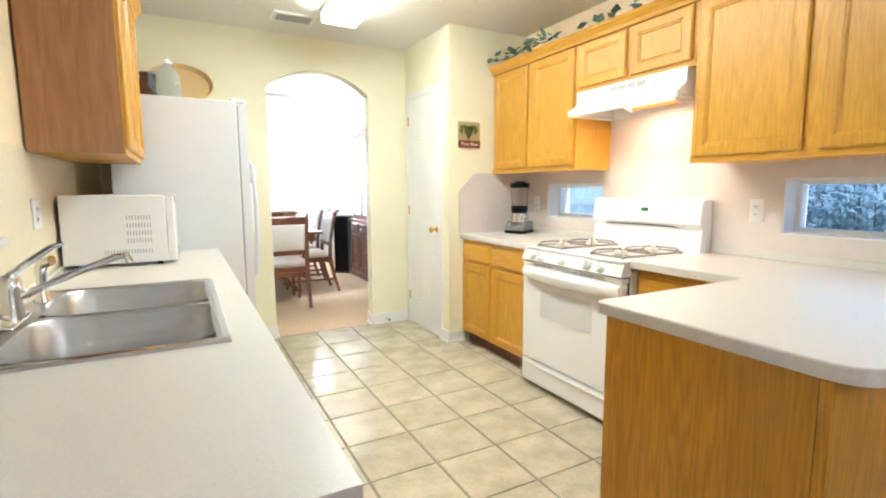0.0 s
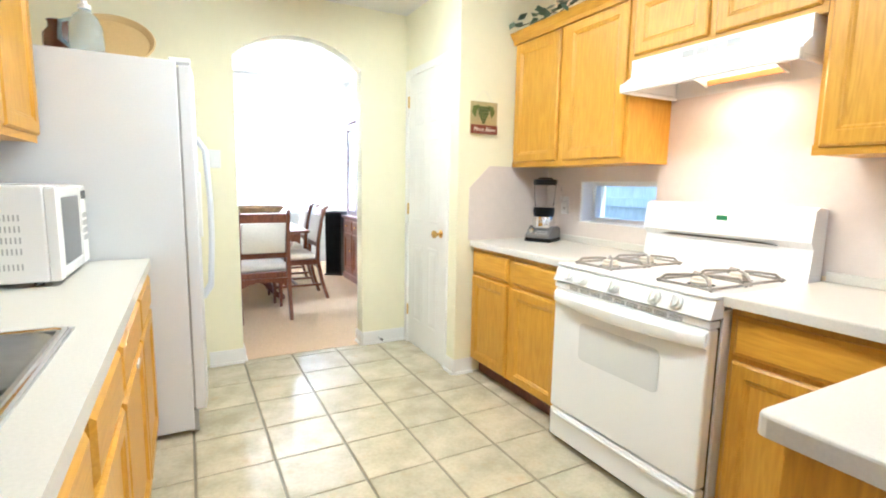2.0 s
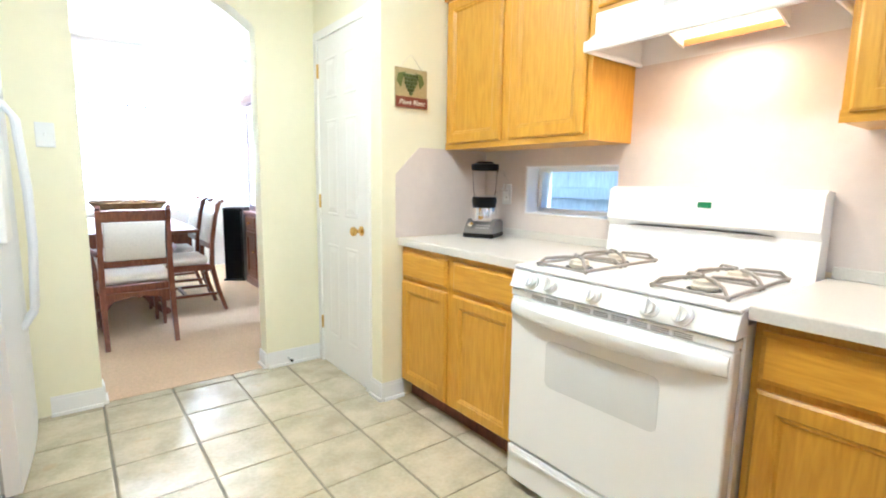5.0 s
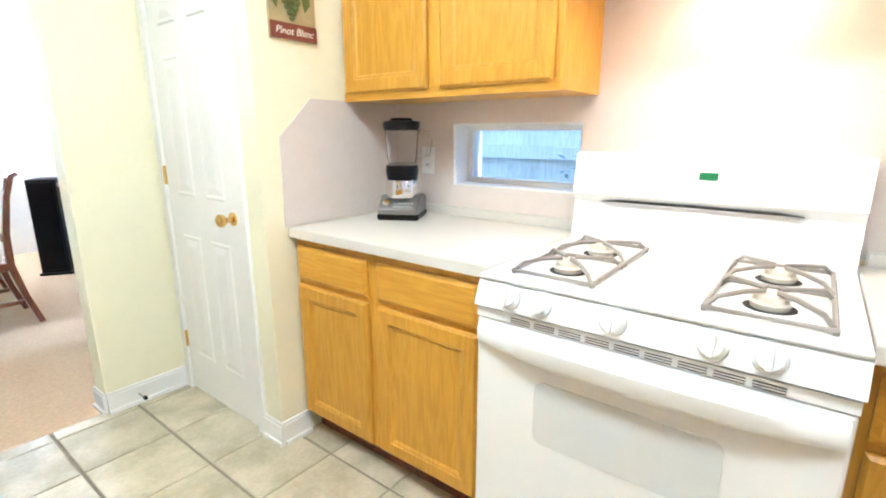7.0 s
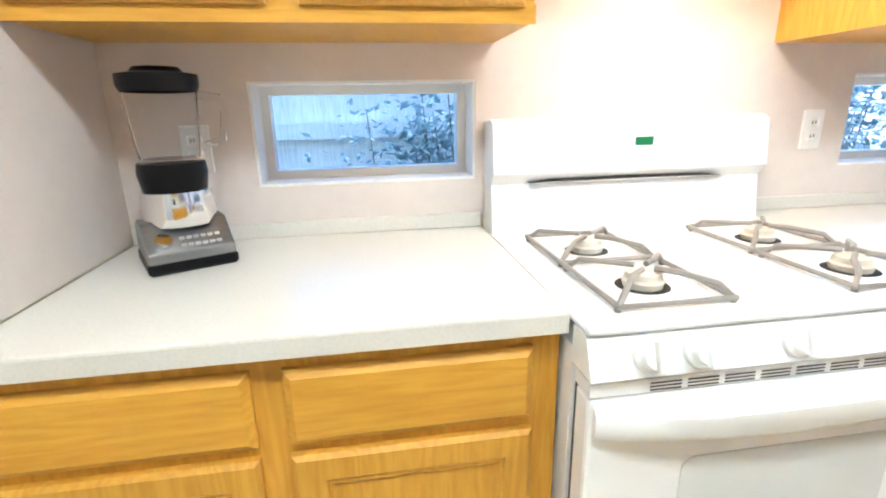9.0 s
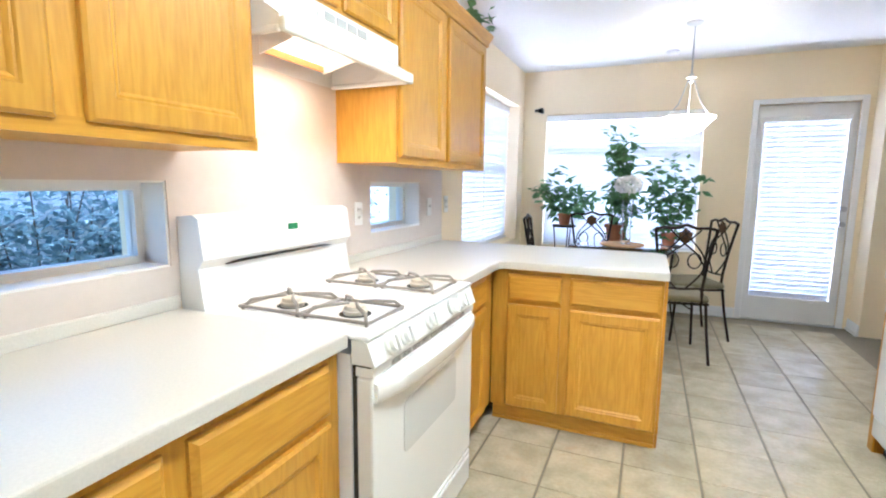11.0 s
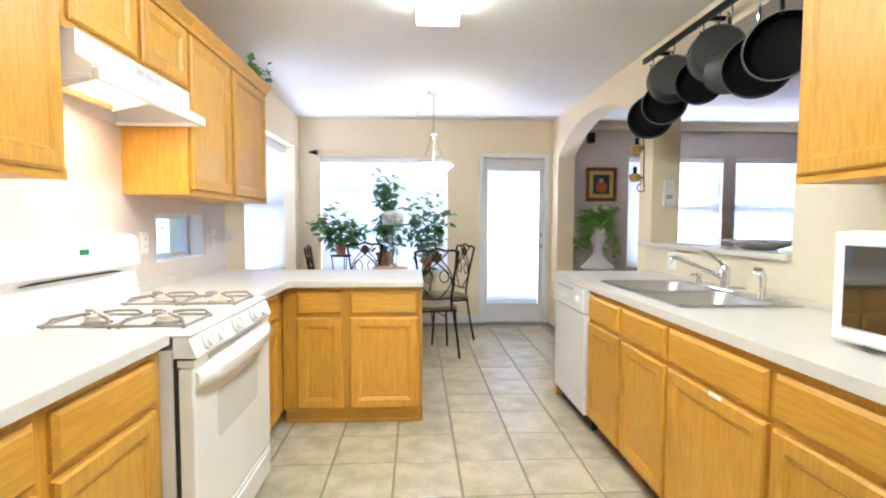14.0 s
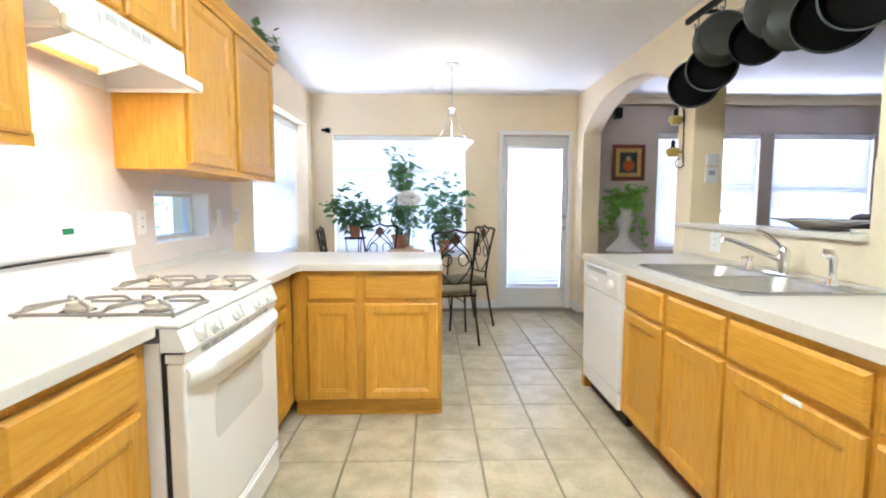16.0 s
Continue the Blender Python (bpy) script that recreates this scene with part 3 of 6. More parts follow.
def upper_cabinet(m, w, z0, z1, depth, doors, label, end=None):
    cab = thing("wall_cabinet", m, label, "cabinet", "oak wall cabinets")
    part("cabinet_body", boxes((0, w, 0, depth, z0, z1)), OAK_V, cab)
    part("bottom_rail", boxes((-0.002, w + 0.002, -0.004, 0, z0 - 0.004, z0 + 0.032)), OAK_X, cab)
    if end:
        a, b = (-0.004, 0) if end == "a" else (w, w + 0.004)
        part("side_skin", boxes((a, b, 0.0, depth, z0 - 0.002, z1)), OAK_PINK, cab, "reddish veneer side")
    for x0, x1 in doors:
        part("cabinet_door", rings_panel(bmesh.new(), x1 - x0, z1 - z0 - 0.05, DOOR_PROFILE, x0, z0 + 0.025), OAK_V, cab)
    crown = bmesh.new()
    prism(crown, [(0.0, z1 - 0.02), (-0.022, z1 - 0.02), (-0.026, z1), (-0.05, z1 + 0.03), (-0.055, z1 + 0.045), (0.0, z1 + 0.045)], "x", 0, w)
    part("crown_moulding", crown, OAK_X, cab, "oak crown moulding")
    return cab


UP = EAST - 0.315
upper_cabinet(pose(UP, 4.172, 0, 0, 0, -90), 0.95, 1.385, 2.18, 0.313, [(0.022, 0.442), (0.500, 0.928)], "honey oak wall cabinet with two doors above the blender")
upper_cabinet(pose(UP, 3.221, 0, 0, 0, -90), 0.818, 1.862, 2.18, 0.313, [(0.02, 0.39), (0.425, 0.80)], "short honey oak wall cabinet above the range hood")
upper_cabinet(pose(UP, 2.402, 0, 0, 0, -90), 1.20, 1.385, 2.18, 0.313, [(0.020, 0.50), (0.565, 1.165)], "honey oak wall cabinet with two doors by the small window")
UPW = 0.875
upper_cabinet(pose(UPW, 3.13, 0, 0, 0, 90), 0.875, 1.40, 2.18, 0.305, [(0.015, 0.425), (0.445, 0.86)], "honey oak wall cabinet above the microwave", end="a")

# worktops


def worktop(name, outline, label, back=()):
    bm = bmesh.new()
    prism(bm, outline, "z", 0.864, 0.902)
    bmesh.ops.bevel(bm, geom=[e for e in bm.edges if abs(e.verts[0].co.z - e.verts[1].co.z) < 1e-4 and e.verts[0].co.z > 0.89], offset=0.006, segments=2, profile=0.5, affect="EDGES")
    top = thing(name, pose(outline[0][0], outline[0][1], 0.864), label, "countertop")
    part("slab", bm, LAMINATE, top, world=True)
    for r in back:
        part("upstand", boxes((*r, 0.902, 0.942), bevel=0.003), LAMINATE, top, "low laminate upstand", world=True)
    return top


FRONT_E = EAST - 0.635
worktop("countertop", [(FRONT_E, 3.256), (EAST - 0.007, 3.256), (EAST - 0.007, 4.173), (FRONT_E, 4.173)], "pale speckled laminate countertop beside the range", [(EAST - 0.022, EAST - 0.007, 3.258, 4.17)])


def corner(cx, cy, r, a0, a1, n=6):
    return [(cx + r * math.cos(radians(a0 + (a1 - a0) * k / n)), cy + r * math.sin(radians(a0 + (a1 - a0) * k / n))) for k in range(n + 1)]


PEN_X, PEN_S, PEN_N = 2.205, 1.19, 1.905
worktop("peninsula_countertop", [(EAST - 0.007, PEN_S), (EAST - 0.007, 2.458), (FRONT_E - 0.02, 2.458), (FRONT_E - 0.02, PEN_N + 0.02), (FRONT_E - 0.04, PEN_N)] + corner(PEN_X + 0.02, PEN_N - 0.02, 0.02, 90, 180, 3) + corner(PEN_X + 0.09, PEN_S + 0.09, 0.09, 180, 270),
        "pale speckled laminate countertop of the peninsula", [(EAST - 0.022, EAST - 0.007, 1.20, 2.444)])
SX0, SX1, SY0, SY1 = 0.615, 1.150, 2.00, 2.88
CW = 1.240
bm = bmesh.new()
for o in ([(0.568, 1.33), (CW, 1.33), (CW, SY0 + 0.03), (0.568, SY0 + 0.03)], [(0.568, SY1 - 0.03), (CW, SY1 - 0.03), (CW, 4.035), (0.568, 4.035)],
          [(0.568, SY0 + 0.03), (SX0 + 0.03, SY0 + 0.03), (SX0 + 0.03, SY1 - 0.03), (0.568, SY1 - 0.03)], [(SX1 - 0.03, SY0 + 0.03), (CW, SY0 + 0.03), (CW, SY1 - 0.03), (SX1 - 0.03, SY1 - 0.03)]):
    prism(bm, o, "z", 0.864, 0.902)
bmesh.ops.remove_doubles(bm, verts=bm.verts, dist=1e-4)
sink_top = thing("sink_countertop", pose(0.562, 1.33, 0.864), "pale speckled laminate countertop around the double sink", "countertop")
part("slab", bm, LAMINATE, sink_top, world=True)
part("upstand", boxes((0.568, 0.582, 1.36, 4.02, 0.902, 0.918), bevel=0.003), LAMINATE, sink_top, "low laminate upstand", world=True)

# ---- sink ----


def rounded(x0, x1, y0, y1, r, z, n=5):
    pts = []
    for cx, cy, a in ((x1 - r, y1 - r, 0), (x0 + r, y1 - r, 90), (x0 + r, y0 + r, 180), (x1 - r, y0 + r, 270)):
        pts += [(cx + r * math.cos(radians(a + 90 * k / n)), cy + r * math.sin(radians(a + 90 * k / n)), z) for k in range(n + 1)]
    return pts


def rings_mesh(bm, rings, cap=True):
    made = [[bm.verts.new(p) for p in ring] for ring in rings]
    for a, b in zip(made, made[1:]):
        for k in range(len(a)):
            j = (k + 1) % len(a)
            bm.faces.new((a[k], a[j], b[j], b[k]))
    if cap:
        bm.faces.new(made[-1])
    return made


sink = thing("kitchen_sink", pose(SX0, SY0, 0.902), "stainless steel double bowl kitchen sink set in the countertop", "sink")
bm = bmesh.new()
RIM = 0.909
ymid = (SY0 + SY1) / 2
bowls = [(SX0 + 0.085, SX1 - 0.028, SY0 + 0.03, ymid - 0.014), (SX0 + 0.085, SX1 - 0.028, ymid + 0.014, SY1 - 0.03)]
for x0, x1, y0, y1, z0, z1 in ((SX0, bowls[0][0], SY0, SY1, 0.9025, RIM), (SX1 - 0.028, SX1, SY0, SY1, 0.9025, RIM), (bowls[0][0], SX1 - 0.028, SY0, SY0 + 0.03, 0.9025, RIM),
                               (bowls[0][0], SX1 - 0.028, ymid - 0.014, ymid + 0.014, 0.9025, RIM), (bowls[0][0], SX1 - 0.028, SY1 - 0.03, SY1, 0.9025, RIM)):
    box(bm, x0, x1, y0, y1, z0, z1)
part("rim", bm, STEEL, sink, world=True)
bm = rings_mesh_bm = bmesh.new()
rings_mesh(bm, [rounded(SX0, SX1, SY0, SY1, 0.03, RIM + 0.002), rounded(SX0 + 0.008, SX1 - 0.008, SY0 + 0.008, SY1 - 0.008, 0.025, RIM + 0.005), rounded(SX0 + 0.018, SX1 - 0.018, SY0 + 0.018, SY1 - 0.018, 0.022, RIM + 0.001)], cap=False)
part("rim_edge", bm, CHROME, sink, "bright rolled rim", smooth=True, world=True)
for x0, x1, y0, y1 in bowls:
    bm = bmesh.new()
    rings_mesh(bm, [rounded(x0 - 0.004, x1 + 0.004, y0 - 0.004, y1 + 0.004, 0.075, RIM + 0.0015), rounded(x0, x1, y0, y1, 0.08, RIM - 0.006), rounded(x0 + 0.008, x1 - 0.008, y0 + 0.008, y1 - 0.008, 0.085, RIM - 0.15), rounded(x0 + 0.04, x1 - 0.04, y0 + 0.04, y1 - 0.04, 0.09, RIM - 0.18)])
    bowl = part("bowl", bm, STEEL, sink, "brushed steel bowl", smooth=True, world=True)
    bm = lathe(bmesh.new(), [(0, 0.004), (0.02, 0.004), (0.032, 0.006), (0.042, 0.002), (0.044, 0)], 20, pose((x0 + x1) / 2, (y0 + y1) / 2, RIM - 0.179))
    part("drain", bm, CHROME, bowl, "chrome drain", smooth=True, world=True)

faucet = thing("kitchen_faucet", pose(SX0 + 0.045, 2.42, RIM + 0.001), "chrome single lever kitchen faucet on the sink", "faucet")
part("base_plate", boxes((-0.024, 0.024, -0.10, 0.10, 0, 0.012), bevel=0.006, seg=2), CHROME, faucet)
part("valve_body", lathe(bmesh.new(), [(0.026, 0.012), (0.024, 0.05), (0.026, 0.09), (0.027, 0.11), (0.016, 0.128), (0, 0.132)], 20), CHROME, faucet, smooth=True)
part("spout", tube(bmesh.new(), [(0.0, 0, 0.060), (0.06, -0.008, 0.088), (0.15, -0.020, 0.128), (0.235, -0.032, 0.163), (0.262, -0.036, 0.166), (0.270, -0.037, 0.146)], [0.011, 0.010, 0.009, 0.009, 0.010, 0.010], 10), CHROME, faucet, smooth=True)
part("lever", tube(bmesh.new(), [(0, 0, 0.122), (0.03, -0.004, 0.148), (0.095, -0.012, 0.196), (0.122, -0.015, 0.205)], [0.011, 0.009, 0.008, 0.006], 8), CHROME, faucet, smooth=True)
sprayer = thing("side_sprayer", pose(SX0 + 0.05, 2.70, RIM + 0.001), "chrome side sprayer beside the kitchen faucet", "sprayer")
part("sprayer_base", lathe(bmesh.new(), [(0.024, 0), (0.022, 0.012), (0.014, 0.03), (0.013, 0.05)], 16), CHROME, sprayer, smooth=True)
part("sprayer_head", tube(bmesh.new(), [(0, 0, 0.05), (0, 0, 0.10), (0.01, -0.005, 0.125), (0.035, -0.02, 0.13)], [0.013, 0.016, 0.02, 0.016], 10), CHROME, sprayer, smooth=True)
soap = thing("soap_dispenser", pose(SX0 + 0.05, 2.20, RIM + 0.001), "chrome soap dispenser on the sink rim", "dispenser")
part("pump_base", lathe(bmesh.new(), [(0.02, 0), (0.017, 0.02), (0.012, 0.03), (0.012, 0.05), (0.015, 0.055), (0.012, 0.068), (0, 0.07)], 16), CHROME, soap, smooth=True)
part("pump_nozzle", tube(bmesh.new(), [(0, 0, 0.06), (0.035, 0, 0.062), (0.045, 0, 0.055)], 0.006, 8), CHROME, soap, smooth=True)

# ---- dishwasher ----
dw = thing("dishwasher", pose(FACE_W + 0.02, 1.408, 0, 0, 0, 90), "white built-in dishwasher under the countertop end", "dishwasher")
part("tub", boxes((0, 0.608, 0.02, 0.60, 0.10, 0.86)), PLASTIC, dw)
part("door", boxes((0.004, 0.604, -0.012, 0.02, 0.20, 0.705), bevel=0.004, seg=2), ENAMEL, dw)
panel = part("control_panel", boxes((0.004, 0.604, -0.02, 0.02, 0.712, 0.860), bevel=0.006, seg=2), ENAMEL, dw)
part("latch_recess", boxes((0.08, 0.42, -0.0225, -0.02, 0.825, 0.85)), GREYPL, panel, "grey latch recess")
for k in range(3):
    part("button", boxes((0.12 + 0.06 * k, 0.155 + 0.06 * k, -0.024, -0.02, 0.765, 0.785), bevel=0.002), PLASTIC, panel)
part("dial", lathe(bmesh.new(), [(0.028, 0), (0.026, 0.012), (0.022, 0.02), (0, 0.021)], 20, pose(0.50, -0.02, 0.785, 90)), PLASTIC, panel, smooth=True)
part("kick_plate", boxes((0.004, 0.604, -0.006, 0.02, 0.095, 0.193), bevel=0.003), ENAMEL, dw)
# dark block painting the shade of the open toe recess
part("toe_space", boxes((0.004, 0.604, 0.05, 0.3, 0, 0.095)), SHADOW, dw, "dark sheet painting the shade of the toe space")

# ---- range ----
RY0, RY1, RX = 2.460, 3.252, 2.957
rg = thing("gas_range", pose(RX, RY1, -0.018, 0, 0, -90), "white enamelled gas range between the oak cabinets", "range")
RW = RY1 - RY0
part("body", boxes((0.003, RW - 0.003, 0.066, 0.683, 0.03, 0.86)), ENAMEL, rg)
part("door_gasket", boxes((0.012, RW - 0.012, 0.049, 0.067, 0.05, 0.828)), SHADOW, rg, "dark door gasket")
for x in (0.06, RW - 0.06):
    for y in (0.09, 0.60):
        part("levelling_foot", lathe(bmesh.new(), [(0, 0.018), (0.018, 0.018), (0.018, 0.03)], 10, pose(x, y, 0)), BLACK, rg, "black levelling foot")
part("storage_drawer", boxes((0.004, RW - 0.004, 0.0, 0.05, 0.055, 0.195), bevel=0.006, seg=2), ENAMEL, rg)
part("drawer_lip", boxes((0.03, RW - 0.03, -0.010, 0.002, 0.165, 0.182), bevel=0.004), ENAMEL, rg)
bm = boxes((0.004, RW - 0.004, -0.002, 0.05, 0.205, 0.800), bevel=0.008, seg=2)
odoor = part("oven_door", bm, ENAMEL, rg)
bm = bmesh.new()
ring = rounded(0.180, RW - 0.190, 0.495, 0.668, 0.025, 0)
prism(bm, [(x, y) for x, y, _ in ring], "y", -0.0045, 0.0)
part("oven_window", bm, OVENGLASS, odoor, "pale grey oven window")
# the bowed handle across the door's top
bm = bmesh.new()
n = 18
rows = []
for k in range(n + 1):
    u = -1 + 2 * k / n
    x = RW / 2 + u * (RW / 2 - 0.012)
    out = 0.014 + 0.034 * (1 - abs(u) ** 3)
    sag = 0.012 * (1 - u * u)
    rows.append([bm.verts.new(p) for p in ((x, 0.0, 0.788), (x, -out * 0.65, 0.784), (x, -out, 0.772), (x, -out, 0.746 - sag), (x, -out * 0.8, 0.734 - sag), (x, -0.0, 0.728 - sag))])
for a, b in zip(rows, rows[1:]):
    for k in range(len(a) - 1):
        bm.faces.new((a[k], a[k + 1], b[k + 1], b[k]))
bm.faces.new(rows[0]), bm.faces.new(rows[-1])
part("door_handle", bm, ENAMEL, odoor, "bowed white door handle", smooth=True)
for k in range(9):
    x = 0.105 + k * 0.0655
    for z in (0.8055, 0.8115, 0.8175):
        part("vent_slot", boxes((x, x + 0.054, -0.0042, -0.002, z, z + 0.0020)), SHADOW, rg, "dark vent slot")
part("vent_trim", boxes((0.004, RW - 0.004, -0.003, 0.05, 0.803, 0.8275)), ENAMEL, rg)
# solid strip coloured dark as the shadow line below the control panel
part("panel_gap", boxes((0.004, RW - 0.004, 0.004, 0.05, 0.829, 0.8345)), SHADOW, rg, "dark strip painting the shade under the panel")
bm = bmesh.new()
prism(bm, [(-0.012, 0.835), (0.06, 0.835), (0.06, 0.902), (0.022, 0.902), (0.012, 0.898)], "x", 0.0, RW)
panel = part("control_panel", bm, ENAMEL, rg)
KNOB_M = Matrix.Translation((0, 0.0, 0.868)) @ Matrix.Rotation(radians(70), 4, "X")
for x in (0.10, 0.185, 0.36, 0.555, 0.65):
    km = Matrix.Translation((x, 0, 0)) @ KNOB_M
    bm = lathe(bmesh.new(), [(0.030, 0), (0.029, 0.009), (0.023, 0.013), (0.021, 0.026), (0, 0.027)], 22, km)
    knob = part("knob", bm, PLASTIC, panel, "white plastic burner knob", smooth=True)
    bm = boxes((-0.006, 0.006, -0.024, 0.024, 0.022, 0.036), bevel=0.003, seg=2)
    bm.transform(km)
    part("grip", bm, PLASTIC, knob)
bm = boxes((0.0, RW, 0.006, 0.63, 0.902, 0.916), bevel=0.006, seg=2)
cook = part("cooktop", bm, ENAMEL, rg)
for x0, x1 in ((0.075, 0.285), (0.522, 0.738)):
    for yc in (0.165, 0.405):
        c = (x0 + x1) / 2
        part("burner_well", lathe(bmesh.new(), [(0, 0.0005), (0.048, 0.0005), (0.050, 0)], 24, pose(c, yc, 0.9161)), SHADOW, cook, "dark burner well")
        part("burner_head", lathe(bmesh.new(), [(0.036, 0), (0.039, 0.012), (0.034, 0.016), (0.032, 0.027), (0, 0.029)], 22, pose(c, yc, 0.9165)), BURNER, cook, "cream burner cap", smooth=True)
    bm = bmesh.new()
    y0, y1, zg, r = 0.055, 0.525, 0.940, 0.0058
    tube(bm, [(x0, y0, zg - 0.014), (x1, y0, zg - 0.014), (x1, y1, zg - 0.014), (x0, y1, zg - 0.014)], r, 6, closed=True)
    tube(bm, [(x0, (y0 + y1) / 2, zg - 0.012), (x1, (y0 + y1) / 2, zg - 0.012)], r, 6)
    for yc in (0.165, 0.405):
        c = (x0 + x1) / 2
        for sx, sy in ((-1, -1), (1, -1), (-1, 1), (1, 1)):
            ex, ey = (x0 if sx < 0 else x1), yc + sy * 0.105
            tube(bm, [(ex, ey, zg - 0.016), (ex - sx * 0.02, ey - sy * 0.015, zg + 0.006), (c + sx * 0.045, yc + sy * 0.04, zg + 0.012), (c + sx * 0.012, yc + sy * 0.014, zg + 0.013)], r, 6)
            tube(bm, [(ex, ey, zg - 0.014), (ex, ey, 0.9165)], r, 5)
    part("grate", bm, GRATE, cook, "grey enamelled wire grate", smooth=True)
bm = bmesh.new()
prism(bm, [(0.593, 0.905), (0.693, 0.905), (0.693, 1.205), (0.628, 1.212), (0.603, 1.200), (0.588, 1.075), (0.613, 1.045)], "x", 0.004, RW - 0.004)
guard = part("backguard", bm, ENAMEL, rg)
part("clock_display", boxes((0.392, 0.442, 0.5935, 0.6030, 1.138, 1.160)), DISPLAY, guard, "green lit clock display")
part("control_strip", boxes((0.337, 0.497, 0.5945, 0.6030, 1.118, 1.128)), PLASTIC, guard)
# dark prism painting the shade of the opening below the backguard
bm = bmesh.new()
prism(bm, [(0.10, 1.050), (0.16, 1.058), (0.38, 1.060), (0.60, 1.058), (0.66, 1.050), (0.60, 1.051), (0.38, 1.052), (0.16, 1.051)], "y", 0.5935, 0.613)
part("vent_gap", bm, SHADOW, guard, "dark strip painting the shade of the vent gap")

# ---- range hood ----
hood = thing("range_hood", pose(EAST - 0.007, 3.198, 1.703, 0, 0, -90), "white under-cabinet range hood with a warm light", "hood")
HW = 0.768
bm = bmesh.new()
prism(bm, [(-0.335, 0.158), (0.0, 0.158), (0.0, 0.008), (-0.385, 0.008), (-0.385, 0.048), (-0.335, 0.082)], "x", 0, HW)
bmesh.ops.delete(bm, geom=[f for f in bm.faces if f.normal.z < -0.9], context="FACES_ONLY")
part("canopy", bm, ENAMEL, hood)
part("lip", boxes((-0.003, HW + 0.003, -0.408, -0.383, 0.0, 0.042), (-0.003, 0.012, -0.383, -0.0, 0.0, 0.022), (HW - 0.012, HW + 0.003, -0.383, -0.0, 0.0, 0.022), bevel=0.008, seg=3), ENAMEL, hood)
for k in range(4):
    part("vent_grille", boxes((0.27 + 0.065 * k, 0.325 + 0.065 * k, -0.3375, -0.331, 0.112, 0.142)), GREYPL, hood, "grey slotted grille")
# white enamel instead of steel: the lamp's glow on the underside, as colour
part("filter_plate", boxes((0.02, HW - 0.02, -0.33, -0.02, 0.128, 0.134)), ENAMEL, hood, "grease filter whitened for the lamp glow")
bm = bmesh.new()
prism(bm, [(-0.345, 0.100), (-0.345, 0.106), (-0.100, 0.060), (-0.100, 0.054)], "x", 0.235, 0.575)
part("lamp_lens", bm, glow("warm lamp lens", (1.0, 0.66, 0.36), 1.1), hood, "warm lit lamp lens")
# back strip of the lamp housing, coloured orange for the reflected lamp light
bm = bmesh.new()
prism(bm, [(-0.100, 0.030), (-0.100, 0.126), (-0.095, 0.126), (-0.095, 0.030)], "x", 0.235, 0.575)
part("lamp_reflector", bm, LAMP_TINT, hood, "strip coloured with the orange lamp reflection")
for x in (0.228, 0.575):
    bm = bmesh.new()
    prism(bm, [(-0.345, 0.088), (-0.345, 0.126), (-0.095, 0.126), (-0.095, 0.022)], "x", x, x + 0.007)
    part("housing_plate", bm, ENAMEL, hood, "white housing plate")

# ---- fridge ----
FX, FY = 1.385, 4.050
fr = thing("refrigerator", pose(FX, FY, 0, 0, 0, 90), "white side-by-side refrigerator against the wall", "refrigerator")
part("body", boxes((0, 0.90, 0.0, 0.66, 0.03, 1.79), bevel=0.006, seg=2), FRIDGE, fr)
part("base_grille", boxes((0.01, 0.89, -0.02, 0.02, 0.02, 0.125)), GREYPL, fr, "grey base grille")
for x0, x1, hx in ((0.0, 0.395, 0.345), (0.402, 0.90, 0.452)):
    bm = bmesh.new()
    rows = []
    for k in range(11):
        u = k / 10
        x = x0 + (x1 - x0) * u
        y = -0.055 - 0.022 * math.sin(math.pi * (x / 0.90))
        rows.append((x, y))
    prism(bm, rows + [(x1, -0.010), (x0, -0.010)], "z", 0.135, 1.775)
    d = part("fridge_door", bm, FRIDGE, fr)
    part("gasket", boxes((x0 + 0.006, x1 - 0.006, -0.010, 0.0, 0.145, 1.765)), GREYPL, d, "grey door gasket")
    part("handle", tube(bmesh.new(), [(hx, -0.075, 0.62), (hx, -0.115, 0.68), (hx, -0.13, 0.95), (hx, -0.13, 1.15), (hx, -0.115, 1.42), (hx, -0.075, 1.48)], 0.013, 8), FRIDGE, d, "white bow handle", smooth=True)
part("hinge_cover", boxes((0.02, 0.10, -0.06, 0.03, 1.79, 1.81), bevel=0.004), PLASTIC, fr)
disp = part("ice_dispenser", boxes((0.10, 0.29, -0.0815, -0.05, 0.98, 1.30), bevel=0.004), PLASTIC, fr, "white ice and water dispenser")

# ---- microwave ----
MX, MY = 1.012, 3.465
mw = thing("microwave_oven", pose(MX, MY, 0.902, 0, 0, 90), "white countertop microwave oven in front of the fridge", "microwave")
part("case", boxes((0, 0.50, 0.02, 0.43, 0.016, 0.332), bevel=0.006, seg=2), ENAMEL, mw)
for x in (0.05, 0.45):
    for y in (0.06, 0.38):
        part("foot", lathe(bmesh.new(), [(0, 0), (0.014, 0), (0.014, 0.018)], 10, pose(x, y, 0)), BLACK, mw, "black rubber foot")
bm = rings_panel(bmesh.new(), 0.375, 0.310, [(0, 0.018), (0, -0.01), (0.008, -0.018), (0.035, -0.018), (0.040, -0.012)], 0.003, 0.018)
mdoor = part("microwave_door", bm, ENAMEL, mw)
part("door_window", boxes((0.040, 0.345, -0.0165, -0.012, 0.062, 0.290)), material("smoked oven glass", (0.20, 0.20, 0.20), 0.03, 0.9, noise_scale=3, amount=0.1), mdoor, "dark smoked glass window")
keypad = part("control_panel", boxes((0.381, 0.497, -0.016, 0.018, 0.018, 0.328), bevel=0.004), PLASTIC, mw)
